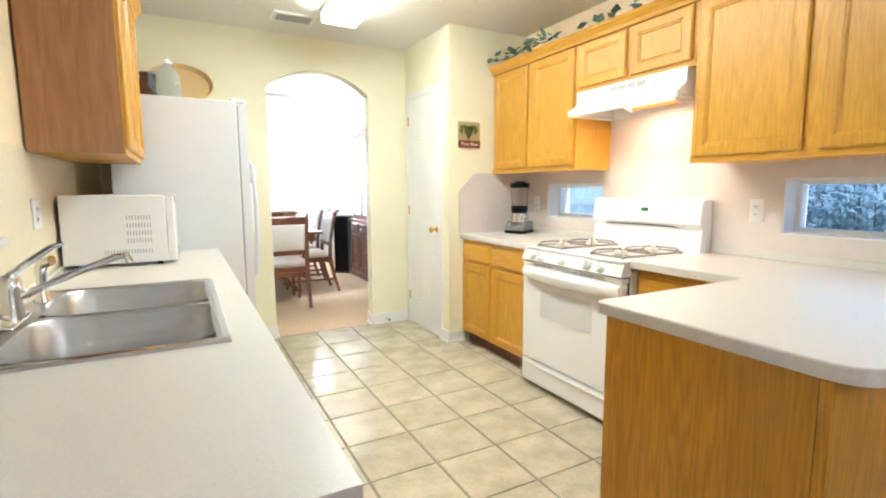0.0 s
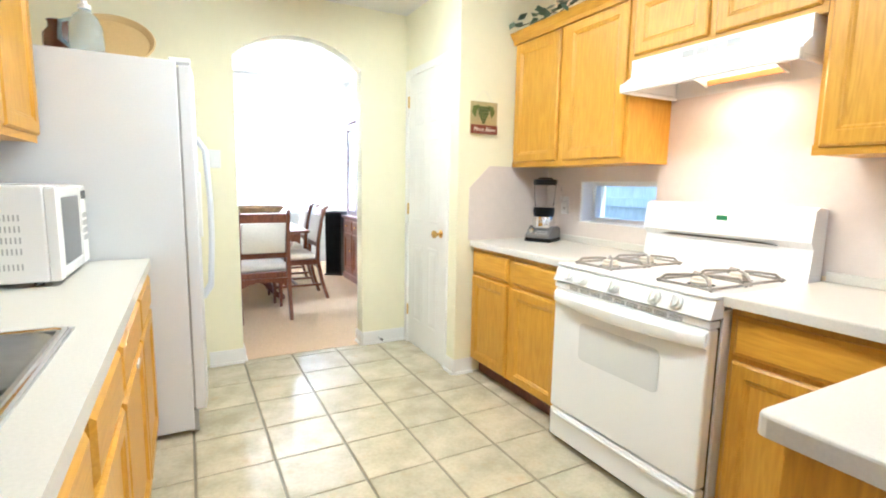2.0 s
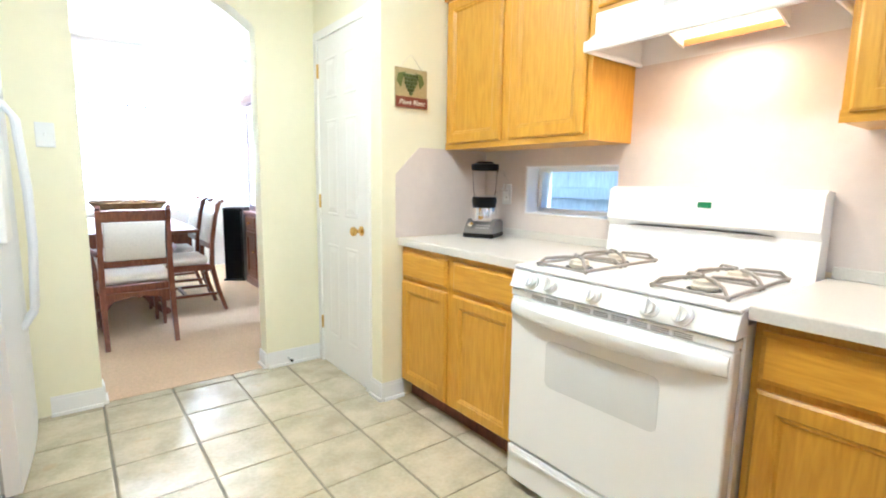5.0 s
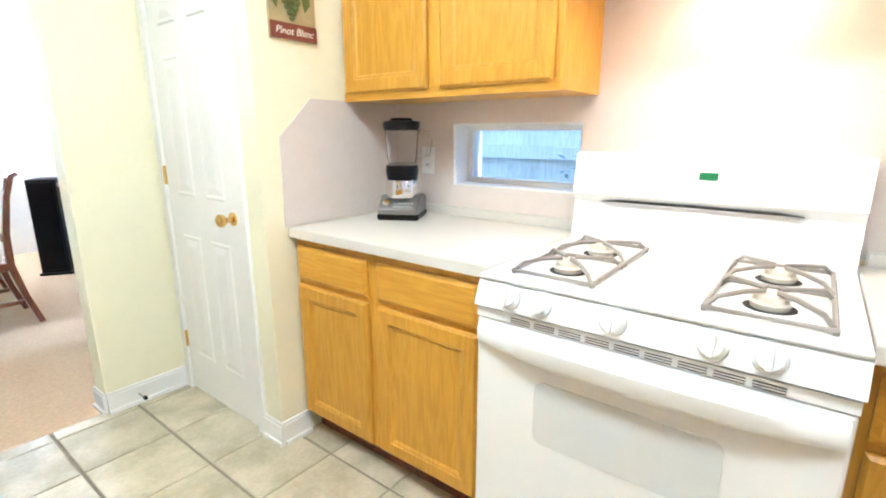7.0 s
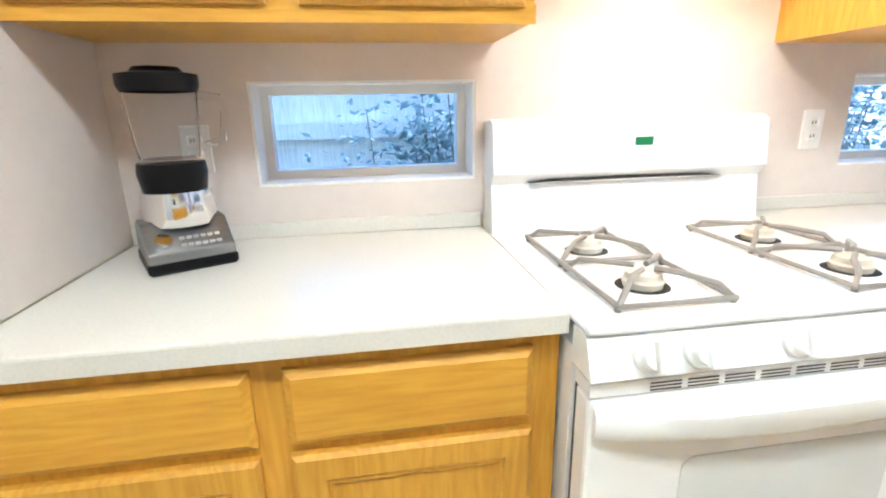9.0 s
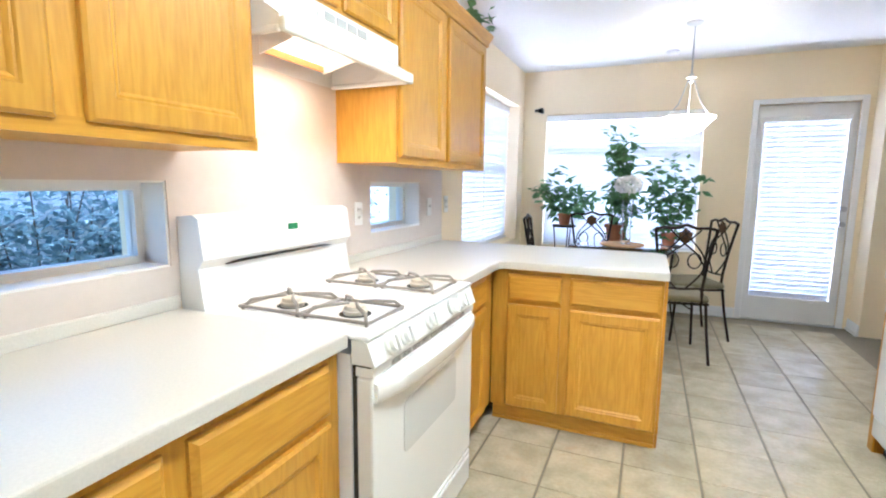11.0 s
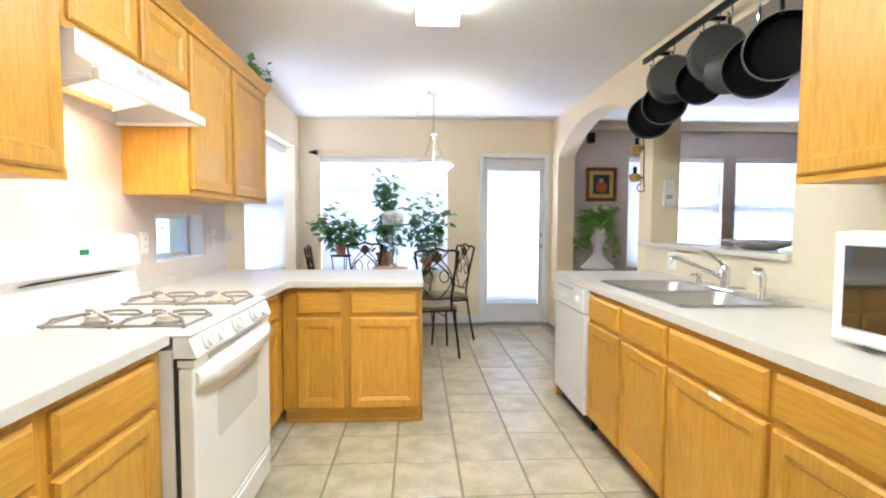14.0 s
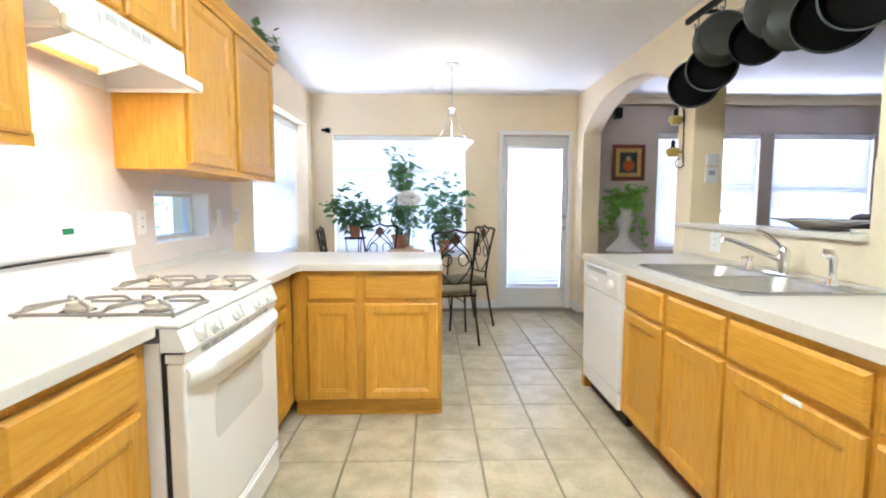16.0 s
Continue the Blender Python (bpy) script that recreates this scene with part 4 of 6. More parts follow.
part("timer_display", boxes((0.395, 0.483, -0.0175, -0.016, 0.275, 0.308)), BLACK, keypad, "black timer display")
for r in range(4):
    for c in range(3):
        part("key", boxes((0.397 + 0.03 * c, 0.420 + 0.03 * c, -0.0178, -0.016, 0.11 + 0.03 * r, 0.13 + 0.03 * r)), GREYPL, keypad)
for r in range(5):
    for k in range(9 if r else 17):
        y = 0.085 + 0.0115 * k
        z = 0.06 + (0.05 if r else 0.0) + 0.036 * max(r - 1, 0)
        part("side_vent", boxes((-0.0012, 0.0, y, y + 0.0045, z, z + 0.020)), GREYPL, mw, "grey side vent slot")

# ---- blender ----
bl = thing("countertop_blender", pose(3.475, 3.985, 0.902, 0, 0, -62), "chrome and black countertop blender with a clear jar", "blender")
bm = bmesh.new()
prism(bm, [(-0.095, 0.012), (0.085, 0.012), (0.085, 0.085), (0.04, 0.10), (-0.03, 0.10), (-0.095, 0.045)], "x", -0.085, 0.085)
bmesh.ops.bevel(bm, geom=list(bm.edges), offset=0.005, segments=2, profile=0.5, affect="EDGES")
base = part("motor_base", bm, material("dark brushed metal", (0.30, 0.30, 0.30), 0.36, 0.9, noise_scale=6, amount=0.2, stretch=(1, 12, 12)), bl, "brushed metal motor base")
part("base_foot", boxes((-0.088, 0.088, -0.098, 0.088, 0.0, 0.028), bevel=0.006), BLACK, bl, "black base foot")
for k in range(6):
    for j in range(2):
        u = j * 0.016
        part("button", boxes((-0.02 + 0.014 * k, -0.010 + 0.014 * k, -0.088 + u, -0.078 + u, 0.052 + 0.8 * u, 0.058 + 0.8 * u)), GREYPL, base)
part("dial", lathe(bmesh.new(), [(0.018, 0), (0.016, 0.014), (0, 0.015)], 18, pose(-0.05, -0.072, 0.062, 40)), CHROME, base, smooth=True)
part("motor_collar", lathe(bmesh.new(), [(0.072, 0.09), (0.076, 0.12), (0.070, 0.162), (0, 0.162)], 28), CHROME, bl, "polished collar", smooth=True)
part("jar_base", lathe(bmesh.new(), [(0.064, 0.163), (0.070, 0.20), (0.067, 0.222), (0, 0.222)], 28), BLACK, bl, "black jar base", smooth=True)
jar = part("jar", lathe(bmesh.new(), [(0.058, 0.223), (0.064, 0.26), (0.071, 0.368), (0.073, 0.377), (0.069, 0.377), (0.060, 0.262), (0.054, 0.23), (0, 0.23)], 28), ACRYLIC, bl, "clear jar", smooth=True)
part("jar_handle", tube(bmesh.new(), [(0.075, 0.0, 0.36), (0.115, 0.0, 0.355), (0.122, 0.0, 0.32), (0.112, 0.0, 0.265), (0.066, 0.0, 0.25)], 0.009, 8), ACRYLIC, jar, smooth=True)
part("lid", lathe(bmesh.new(), [(0.072, 0.366), (0.077, 0.378), (0.077, 0.400), (0.05, 0.405), (0.043, 0.414), (0, 0.416)], 28), BLACK, bl, "black rubber lid", smooth=True)

# ---- pantry door ----


def six_panel_door(parent, w, h, mat, y0, sides=(1,)):
    """Raised panels in two columns and three rows, on the face at y0 (looking to -y)."""
    cols = [(0.10, w / 2 - 0.045), (w / 2 + 0.045, w - 0.10)]
    rows = [(0.20, 0.80), (0.98, 1.56), (1.68, 1.92)]
    for a, b in cols:
        for c, d in rows:
            bm = rings_panel(bmesh.new(), b - a, d - c, [(0, 0), (0.008, -0.005), (0.020, -0.002), (0.05, -0.008)], a, c)
            bm.transform(Matrix.Translation((0, y0, 0)))
            part("door_panel", bm, mat, parent)


structure_frame = boxes((2.917, 3.03, 4.29, 4.338, 0, 2.10), (2.917, 3.03, 4.942, 4.99, 0, 2.10), (2.917, 3.03, 4.338, 4.942, 2.052, 2.10))
structure("trim_pantry_door", structure_frame, WHITE, "white casing round the pantry door", "trim")
pd = thing("door_1", pose(2.928, 4.941, 0.008, 0, 0, -90), "closed white six-panel pantry door with a brass knob", "door")
tagged(pd, kind="structure")
part("door_leaf", boxes((0, 0.602, 0, 0.035, 0, 2.045), bevel=0.002), WHITE, pd)
six_panel_door(pd, 0.602, 2.045, WHITE, 0.0)
bm = lathe(bmesh.new(), [(0.028, 0), (0.027, 0.006), (0.011, 0.010), (0.010, 0.030), (0.018, 0.036), (0.026, 0.046), (0.026, 0.058), (0.018, 0.066), (0, 0.068)], 22, pose(0.545, 0, 0.915, 90))
part("door_knob", bm, BRASS, pd, "polished brass door knob", smooth=True)
for z in (0.22, 1.02, 1.82):
    part("hinge", boxes((-0.006, 0.008, -0.012, -0.001, z, z + 0.085), bevel=0.002), BRASS, pd, "small brass hinge")

# ---- windows ----


def low_window(name, y0, y1, z0, z1, label):
    """A fixed low window in the range wall: frame set back in its reveal."""
    w = thing(name, pose(EAST + 0.10, y0, z0), label, "window")
    tagged(w, kind="structure")
    f = 0.030
    rows = ((0, 0.05, 0, y1 - y0, 0, f), (0, 0.05, 0, y1 - y0, z1 - z0 - f, z1 - z0), (0, 0.05, 0, f, f, z1 - z0 - f), (0, 0.05, y1 - y0 - f, y1 - y0, f, z1 - z0 - f))
    part("window_frame", boxes(*rows), WHITE, w, "white vinyl frame")
    p = part("pane", boxes((0.02, 0.026, f, y1 - y0 - f, f, z1 - z0 - f)), PANE, w, "clear glass pane")
    p.visible_shadow = False
    bm = boxes((EAST - 0.0005, EAST + 0.10, y0, y1, z0, z0 + 0.006), (EAST - 0.0005, EAST + 0.10, y0, y1, z1 - 0.006, z1), (EAST - 0.0005, EAST + 0.10, y0, y0 + 0.006, z0 + 0.006, z1 - 0.006), (EAST - 0.0005, EAST + 0.10, y1 - 0.006, y1, z0 + 0.006, z1 - 0.006))
    part("window_sill", bm, WHITE, w, "white painted reveal", world=True)


low_window("window_1", *WIN_A, "low white window behind the blender")
low_window("window_2", *WIN_B, "small low white window beside the range")


def blind_window(name, m, w, h, label, rail=None, frame_depth=0.05, slat_pitch=0.045, tilt=67, stile=0.045):
    """A window with a slatted blind: local x across, -y into the room, z up from the sill."""
    ob = thing(name, m, label, "window")
    tagged(ob, kind="structure")
    fr_ = stile
    part("window_frame", boxes((0, w, 0, frame_depth, 0, fr_), (0, w, 0, frame_depth, h - fr_, h), (0, fr_, 0, frame_depth, fr_, h - fr_), (w - fr_, w, 0, frame_depth, fr_, h - fr_)), WHITE, ob, "white window frame")
    if rail:
        part("meeting_rail", boxes((fr_, w - fr_, 0.0, frame_depth, rail - 0.03, rail + 0.03)), WHITE, ob, "white meeting rail")
    p = part("pane", boxes((fr_, w - fr_, 0.03, 0.036, fr_, h - fr_)), PANE, ob, "clear glass pane")
    p.visible_shadow = False
    part("headrail", boxes((0.005, w - 0.005, -0.06, -0.008, h - 0.075, h - 0.004), bevel=0.003), WHITE, ob, "white blind headrail")
    part("bottom_rail", boxes((0.01, w - 0.01, -0.058, -0.012, 0.012, 0.032), bevel=0.004), WHITE, ob, "white blind bottom rail")
    bm = boxes((0.012, w - 0.012, -0.032, 0.032, -0.0012, 0.0012))
    bm.transform(Matrix.Rotation(radians(-tilt), 4, "X"))
    me = None
    count = int((h - 0.12) / slat_pitch) + 1
    for k in range(count):
        z = 0.055 + k * slat_pitch
        if me is None:
            s = part("slat", bm, SLAT, ob, "white slat")
            me = s.data
        else:
            s = new("slat", me)
            s.parent = ob
        s.location = (0, -0.035, z)
    bm = bmesh.new()
    for x in (0.15, w / 2, w - 0.15):
        tube(bm, [(x, -0.062, 0.03), (x, -0.062, h - 0.05)], 0.0012, 4)
    part("ladder_cord", bm, WHITE, ob, "thin white cords")
    return ob


SO = SOUTH - 0.07
blind_window("window_3", pose(WIN_BACK[0], SO, WIN_BACK[2], 0, 0, 180) @ Matrix.Translation((-(WIN_BACK[1] - WIN_BACK[0]), 0, 0)), WIN_BACK[1] - WIN_BACK[0], WIN_BACK[3] - WIN_BACK[2], "wide white window with a slatted blind behind the plants", rail=0.98)
blind_window("window_4", pose(EAST + 0.165, WIN_SIDE[1], WIN_SIDE[2], 0, 0, -90), WIN_SIDE[1] - WIN_SIDE[0], WIN_SIDE[3] - WIN_SIDE[2], "tall nook window with a white slatted blind", rail=0.70)
for nm, wn_ in (("window_5", WIN_L1), ("window_6", WIN_L2)):
    blind_window(nm, pose(wn_[1], SO, wn_[2], 0, 0, 180), wn_[1] - wn_[0], wn_[3] - wn_[2], "living room window with a white slatted blind", rail=0.70)
blind_window("window_7", pose(0.7, DINING_N - 0.02, 0.75), 2.5, 1.55, "wide dining room window with a white blind", rail=0.8, slat_pitch=0.05)

# glazed back door
bd = thing("door_2", pose(BDOOR[1] - 0.02, SOUTH - 0.03, 0.012, 0, 0, 180), "closed white back door with a full blind in its glass", "door")
tagged(bd, kind="structure")
DWID, DH = BDOOR[1] - BDOOR[0] - 0.04, 2.03
part("door_leaf", boxes((0, 0.05, 0, 0.045, 0, DH), (DWID - 0.05, DWID, 0, 0.045, 0, DH), (0.05, DWID - 0.05, 0, 0.045, 0, 0.22), (0.05, DWID - 0.05, 0, 0.045, DH - 0.12, DH)), WHITE, bd)
p = part("pane", boxes((0.05, DWID - 0.05, 0.03, 0.036, 0.22, DH - 0.12)), PANE, bd, "clear glass pane")
p.visible_shadow = False
part("glazing_bead", boxes((0.04, DWID - 0.04, -0.012, 0, 0.20, 0.225), (0.04, DWID - 0.04, -0.012, 0, DH - 0.125, DH - 0.10), (0.04, 0.06, -0.012, 0, 0.225, DH - 0.125), (DWID - 0.06, DWID - 0.04, -0.012, 0, 0.225, DH - 0.125), bevel=0.003), WHITE, bd)
bm = boxes((0.062, DWID - 0.062, -0.033, 0.033, -0.001, 0.001))
bm.transform(Matrix.Rotation(radians(-66), 4, "X"))
first = part("slat", bm, SLAT, bd, "white slat")
first.location = (0, 0.004, 0.25)
for k in range(1, 36):
    s = new("slat", first.data)
    s.parent, s.location = bd, (0, 0.004, 0.25 + 0.0462 * k)
part("blind_headrail", boxes((0.05, DWID - 0.05, -0.040, -0.012, DH - 0.150, DH - 0.105), bevel=0.004), WHITE, bd)
for z, r in ((0.95, 0.026), (1.09, 0.026)):
    bm = lathe(bmesh.new(), [(r, 0), (r, 0.006), (0.012, 0.01), (0.012, 0.03), (r, 0.04), (r * 0.9, 0.058), (0, 0.06)], 18, pose(0.72, 0, z, 90))
    part("door_knob" if z < 1 else "deadbolt", bm, STEEL, bd, "satin metal lock", smooth=True)
bm = boxes((BDOOR[0] - 0.035, BDOOR[0] + 0.018, SOUTH, SOUTH + 0.018, 0, 2.10), (BDOOR[1] - 0.018, BDOOR[1] + 0.035, SOUTH, SOUTH + 0.018, 0, 2.10), (BDOOR[0] + 0.018, BDOOR[1] - 0.018, SOUTH, SOUTH + 0.018, 2.052, 2.10), bevel=0.004)
structure("trim_door_jamb", boxes((BDOOR[0], BDOOR[0] + 0.06, SOUTH - 0.14, SOUTH - 0.08, 0.012, 2.055), (BDOOR[1] - 0.06, BDOOR[1], SOUTH - 0.14, SOUTH - 0.08, 0.012, 2.055), (BDOOR[0] + 0.06, BDOOR[1] - 0.06, SOUTH - 0.14, SOUTH - 0.08, 2.0, 2.055)), WHITE, "white stop behind the back door", "trim")
structure("trim_back_door", bm, WHITE, "white casing round the back door", "trim")
structure("threshold", boxes((BDOOR[0], BDOOR[1], SOUTH - 0.15, SOUTH + 0.01, 0, 0.012)), STEEL, "metal door threshold", "threshold")

# ---- ceiling light, vent ----
cl = thing("ceiling_light", pose(2.12, 3.11, TOP), "long fluorescent ceiling light with a glowing white diffuser", "ceiling light")
part("housing", boxes((-0.13, 0.13, -1.23, 1.23, -0.03, 0), bevel=0.004), WHITE, cl)
bm = bmesh.new()
prism(bm, [(-0.125, -0.03), (-0.118, -0.085), (-0.10, -0.095), (0.10, -0.095), (0.118, -0.085), (0.125, -0.03)], "y", -1.21, 1.21)
part("diffuser", bm, DIFFUSER, cl, "glowing prismatic diffuser")
part("end_cap", boxes((-0.127, 0.127, -1.232, -1.211, -0.098, -0.03), bevel=0.004), WHITE, cl)
part("end_cap", boxes((-0.127, 0.127, 1.211, 1.232, -0.098, -0.03), bevel=0.004), WHITE, cl)
vent = thing("ceiling_vent", pose(1.86, 4.60, TOP), "small white slatted ceiling vent", "vent")
part("vent_frame", boxes((-0.15, 0.15, -0.10, -0.075, -0.012, 0), (-0.15, 0.15, 0.075, 0.10, -0.012, 0), (-0.15, -0.125, -0.075, 0.075, -0.012, 0), (0.125, 0.15, -0.075, 0.075, -0.012, 0)), WHITE, vent)
# dark plate painting the shade behind the vent slats
part("backing", boxes((-0.125, 0.125, -0.075, 0.075, -0.003, 0)), SHADOW, vent, "dark sheet painting the shade in the duct")
for k in range(7):
    part("slat", boxes((-0.125, 0.125, -0.07 + 0.021 * k, -0.058 + 0.021 * k, -0.011, -0.005)), GREYPL, vent)

# ---- foliage tools ----


def leaf(bm, at, way, size, wide=0.55):
    """One bent leaf of four faces."""
    way = Vector(way).normalized()
    side = way.cross(Vector((random.uniform(-0.5, 0.5), random.uniform(-0.5, 0.5), 1))).normalized()
    up = side.cross(way)
    at = Vector(at)
    p = [at, at + way * size * 0.45 + side * size * wide * 0.5 - up * size * 0.06, at + way * size - up * size * 0.16, at + way * size * 0.45 - side * size * wide * 0.5 - up * size * 0.06, at + way * size * 0.5 + up * size * 0.05]
    v = [bm.verts.new(q) for q in p]
    for a, b in ((0, 1), (1, 2), (2, 3), (3, 0)):
        bm.faces.new((v[a], v[b], v[4]))


def sprig(stems, leaves, start, end, count, size, spread, droop=0.0, radius=0.004, wide=0.55):
    """A twig from start to end, with leaves all along its outer part."""
    a, b = Vector(start), Vector(end)
    mid = (a + b) / 2 + Vector((random.uniform(-0.04, 0.04), random.uniform(-0.04, 0.04), random.uniform(0.0, 0.06)))
    pts = [a.lerp(mid, k / 3) if k < 3 else mid.lerp(b, (k - 3) / 3) for k in range(7)]
    tube(stems, pts, [radius * (1 - 0.1 * k) for k in range(7)], 5)
    for _ in range(count):
        u = random.random() ** 0.7
        base = pts[min(6, int(u * 6.99))] + Vector((random.gauss(0, spread), random.gauss(0, spread), random.gauss(0, spread)))
        leaf(leaves, base, (random.gauss(0, 1), random.gauss(0, 1), random.gauss(0.1 - droop, 0.6)), size * random.uniform(0.6, 1.2), wide)


def potted(name, at, label, pot_mat, pot, sprigs, leaf_mat, size, wide=0.7):
    ob = thing(name, pose(*at), label, "plant")
    part("pot", lathe(bmesh.new(), pot, 24), pot_mat, ob, smooth=True)
    stems, leaves = bmesh.new(), bmesh.new()
    for start, end, count, spread, droop in sprigs:
        sprig(stems, leaves, start, end, count, size, spread, droop, wide=wide)
    part("stems", stems, BARK, ob)
    tagged(part("foliage", leaves, leaf_mat, ob, "many small green leaves"), kind="stuff")
    return ob


# ---- breakfast nook ----
TX, TY = 2.52, -0.25
table = thing("nook_table", pose(TX, TY, 0), "round glass nook table on a scrolled iron base", "table")
part("tabletop", lathe(bmesh.new(), [(0, 0.735), (0.45, 0.735), (0.46, 0.741), (0.45, 0.747), (0, 0.747)], 48), GLASS, table, "round glass top", smooth=True)
bm = lathe(bmesh.new(), [(0.30, 0.715), (0.312, 0.725), (0.30, 0.734), (0.29, 0.725), (0.30, 0.715)], 32)
part("support_ring", bm, IRON, table)
for k in range(4):
    a = math.tau * k / 4 + 0.4
    c, s_ = math.cos(a), math.sin(a)
    bm = tube(bmesh.new(), [(0.34 * c, 0.34 * s_, 0.0), (0.30 * c, 0.30 * s_, 0.06), (0.16 * c, 0.16 * s_, 0.25), (0.10 * c, 0.10 * s_, 0.42), (0.18 * c, 0.18 * s_, 0.60), (0.30 * c, 0.30 * s_, 0.72)], 0.011, 7)
    part("leg", bm, IRON, table, smooth=True)
susan = solid("lazy_susan", lathe(bmesh.new(), [(0, 0.749), (0.10, 0.749), (0.17, 0.765), (0.19, 0.772), (0.19, 0.782), (0, 0.782)], 36, pose(TX, TY, 0)), WICKER, "round tan wooden tray on the nook table", "tray", smooth=True)
vase = thing("flower_vase", pose(TX - 0.03, TY, 0.784) @ Matrix.Diagonal((1, 1, 1.08, 1)), "tall clear glass vase with one white flower head", "vase")
part("glass_body", lathe(bmesh.new(), [(0, 0), (0.045, 0.0), (0.042, 0.02), (0.036, 0.15), (0.05, 0.36), (0.047, 0.36), (0.033, 0.15), (0.036, 0.03), (0, 0.025)], 24), GLASS, vase, smooth=True)
part("stalk", tube(bmesh.new(), [(0.0, 0, 0.03), (0.008, 0.0, 0.2), (0.0, 0.0, 0.42)], 0.006, 6), LEAF, vase, "green stalk")
bm = bmesh.new()
for k in range(520):
    d = Vector((random.gauss(0, 1), random.gauss(0, 1), random.gauss(0.25, 0.8))).normalized()
    p_ = Vector((0, 0, 0.475)) + Vector((d.x * 0.095, d.y * 0.095, d.z * 0.055))
    leaf(bm, p_, d + Vector((random.gauss(0, 0.5), random.gauss(0, 0.5), random.gauss(0, 0.5))), 0.032, 0.8)
tagged(part("bloom", bm, PETAL, vase, "large white flower head"), kind="stuff")
bm = bmesh.new()
for k in range(9):
    a = math.tau * k / 9
    leaf(bm, (0.02 * math.cos(a), 0.02 * math.sin(a), 0.42), (math.cos(a), math.sin(a), -0.25), 0.12, 0.4)
part("vase_leaves", bm, LEAF, vase, "dark green leaves under the bloom")


def iron_chair():
    c = thing("iron_chair", Matrix(), "dark bronze wrought iron chair with an olive seat", "chair", "chairs round the nook table")
    part("seat", boxes((-0.21, 0.21, -0.21, 0.20, 0.445, 0.495), bevel=0.022, seg=3), OLIVE, c, "olive cloth seat pad", smooth=True)
    part("seat_frame", tube(bmesh.new(), [(-0.20, -0.20, 0.435), (0.20, -0.20, 0.435), (0.20, 0.19, 0.435), (-0.20, 0.19, 0.435)], 0.010, 7, closed=True), IRON, c)
    for sx in (-1, 1):
        part("front_leg", tube(bmesh.new(), [(sx * 0.19, -0.19, 0.44), (sx * 0.20, -0.205, 0.25), (sx * 0.215, -0.23, 0.0)], 0.011, 7), IRON, c, smooth=True)
        part("back_leg", tube(bmesh.new(), [(sx * 0.185, 0.19, 0.44), (sx * 0.195, 0.215, 0.25), (sx * 0.215, 0.26, 0.0)], 0.011, 7), IRON, c, smooth=True)
        part("back_post", tube(bmesh.new(), [(sx * 0.155, 0.19, 0.44), (sx * 0.15, 0.20, 0.56), (sx * 0.165, 0.225, 0.75), (sx * 0.20, 0.26, 0.97), (sx * 0.205, 0.265, 0.985)], 0.011, 7), IRON, c, smooth=True)
        part("brace", tube(bmesh.new(), [(sx * 0.19, -0.19, 0.30), (sx * 0.10, -0.17, 0.36), (sx * 0.06, -0.10, 0.425)], 0.006, 6), IRON, c)
    part("top_rail", tube(bmesh.new(), [(-0.205, 0.265, 0.985), (-0.15, 0.265, 1.0), (-0.07, 0.262, 0.995), (0, 0.262, 1.02), (0.07, 0.262, 0.995), (0.15, 0.265, 1.0), (0.205, 0.265, 0.985)], 0.011, 7), IRON, c, smooth=True)
    for sx in (-1, 1):
        pts = []
        for k in range(15):
            u = k / 14
            pts.append((sx * (0.03 + 0.115 * math.sin(math.pi * u * 1.15)), 0.21 + 0.05 * u, 0.55 + 0.43 * u))
        part("back_scroll", tube(bmesh.new(), pts, 0.0065, 6), IRON, c, smooth=True)
        pts = [(sx * (0.075 + 0.045 * math.cos(a)), 0.232, 0.76 + 0.055 * math.sin(a)) for a in (math.tau * k / 12 for k in range(12))]
        part("back_ring", tube(bmesh.new(), pts, 0.0055, 6, closed=True), IRON, c, smooth=True)
        part("cross_scroll", tube(bmesh.new(), [(sx * 0.16, 0.225, 0.70), (sx * 0.08, 0.235, 0.82), (-sx * 0.02, 0.25, 0.90), (-sx * 0.10, 0.258, 0.985)], 0.0065, 6), IRON, c, smooth=True)
    part("lower_rail", tube(bmesh.new(), [(-0.152, 0.20, 0.555), (0, 0.195, 0.545), (0.152, 0.20, 0.555)], 0.008, 6), IRON, c)
    bm = bmesh.new()
    prism(bm, [(0, 1.0), (0.025, 0.97), (0.05, 0.965), (0.04, 0.935), (0.055, 0.91), (0.02, 0.905), (0, 0.885), (-0.02, 0.905), (-0.055, 0.91), (-0.04, 0.935), (-0.05, 0.965), (-0.025, 0.97)], "y", 0.243, 0.255)
    part("leaf_ornament", bm, material("aged bronze leaf", (0.11, 0.06, 0.03), 0.5, 0.6, noise_scale=30, amount=0.4), c, "bronze leaf ornament")
    return c


chair = iron_chair()
seats = [(2.105, 0.22, -80), (1.955, -0.36, 22), (2.80, -0.57, 100), (3.07, -0.10, 185)]
for k, (x, y, rz) in enumerate(seats):
    # the chair's front (-y) turns towards the table
    m = pose(x, y, 0.002, 0, 0, rz + 90)
    if k == 0:
        chair.matrix_basis = m
    else:
        copy_thing(chair, m)

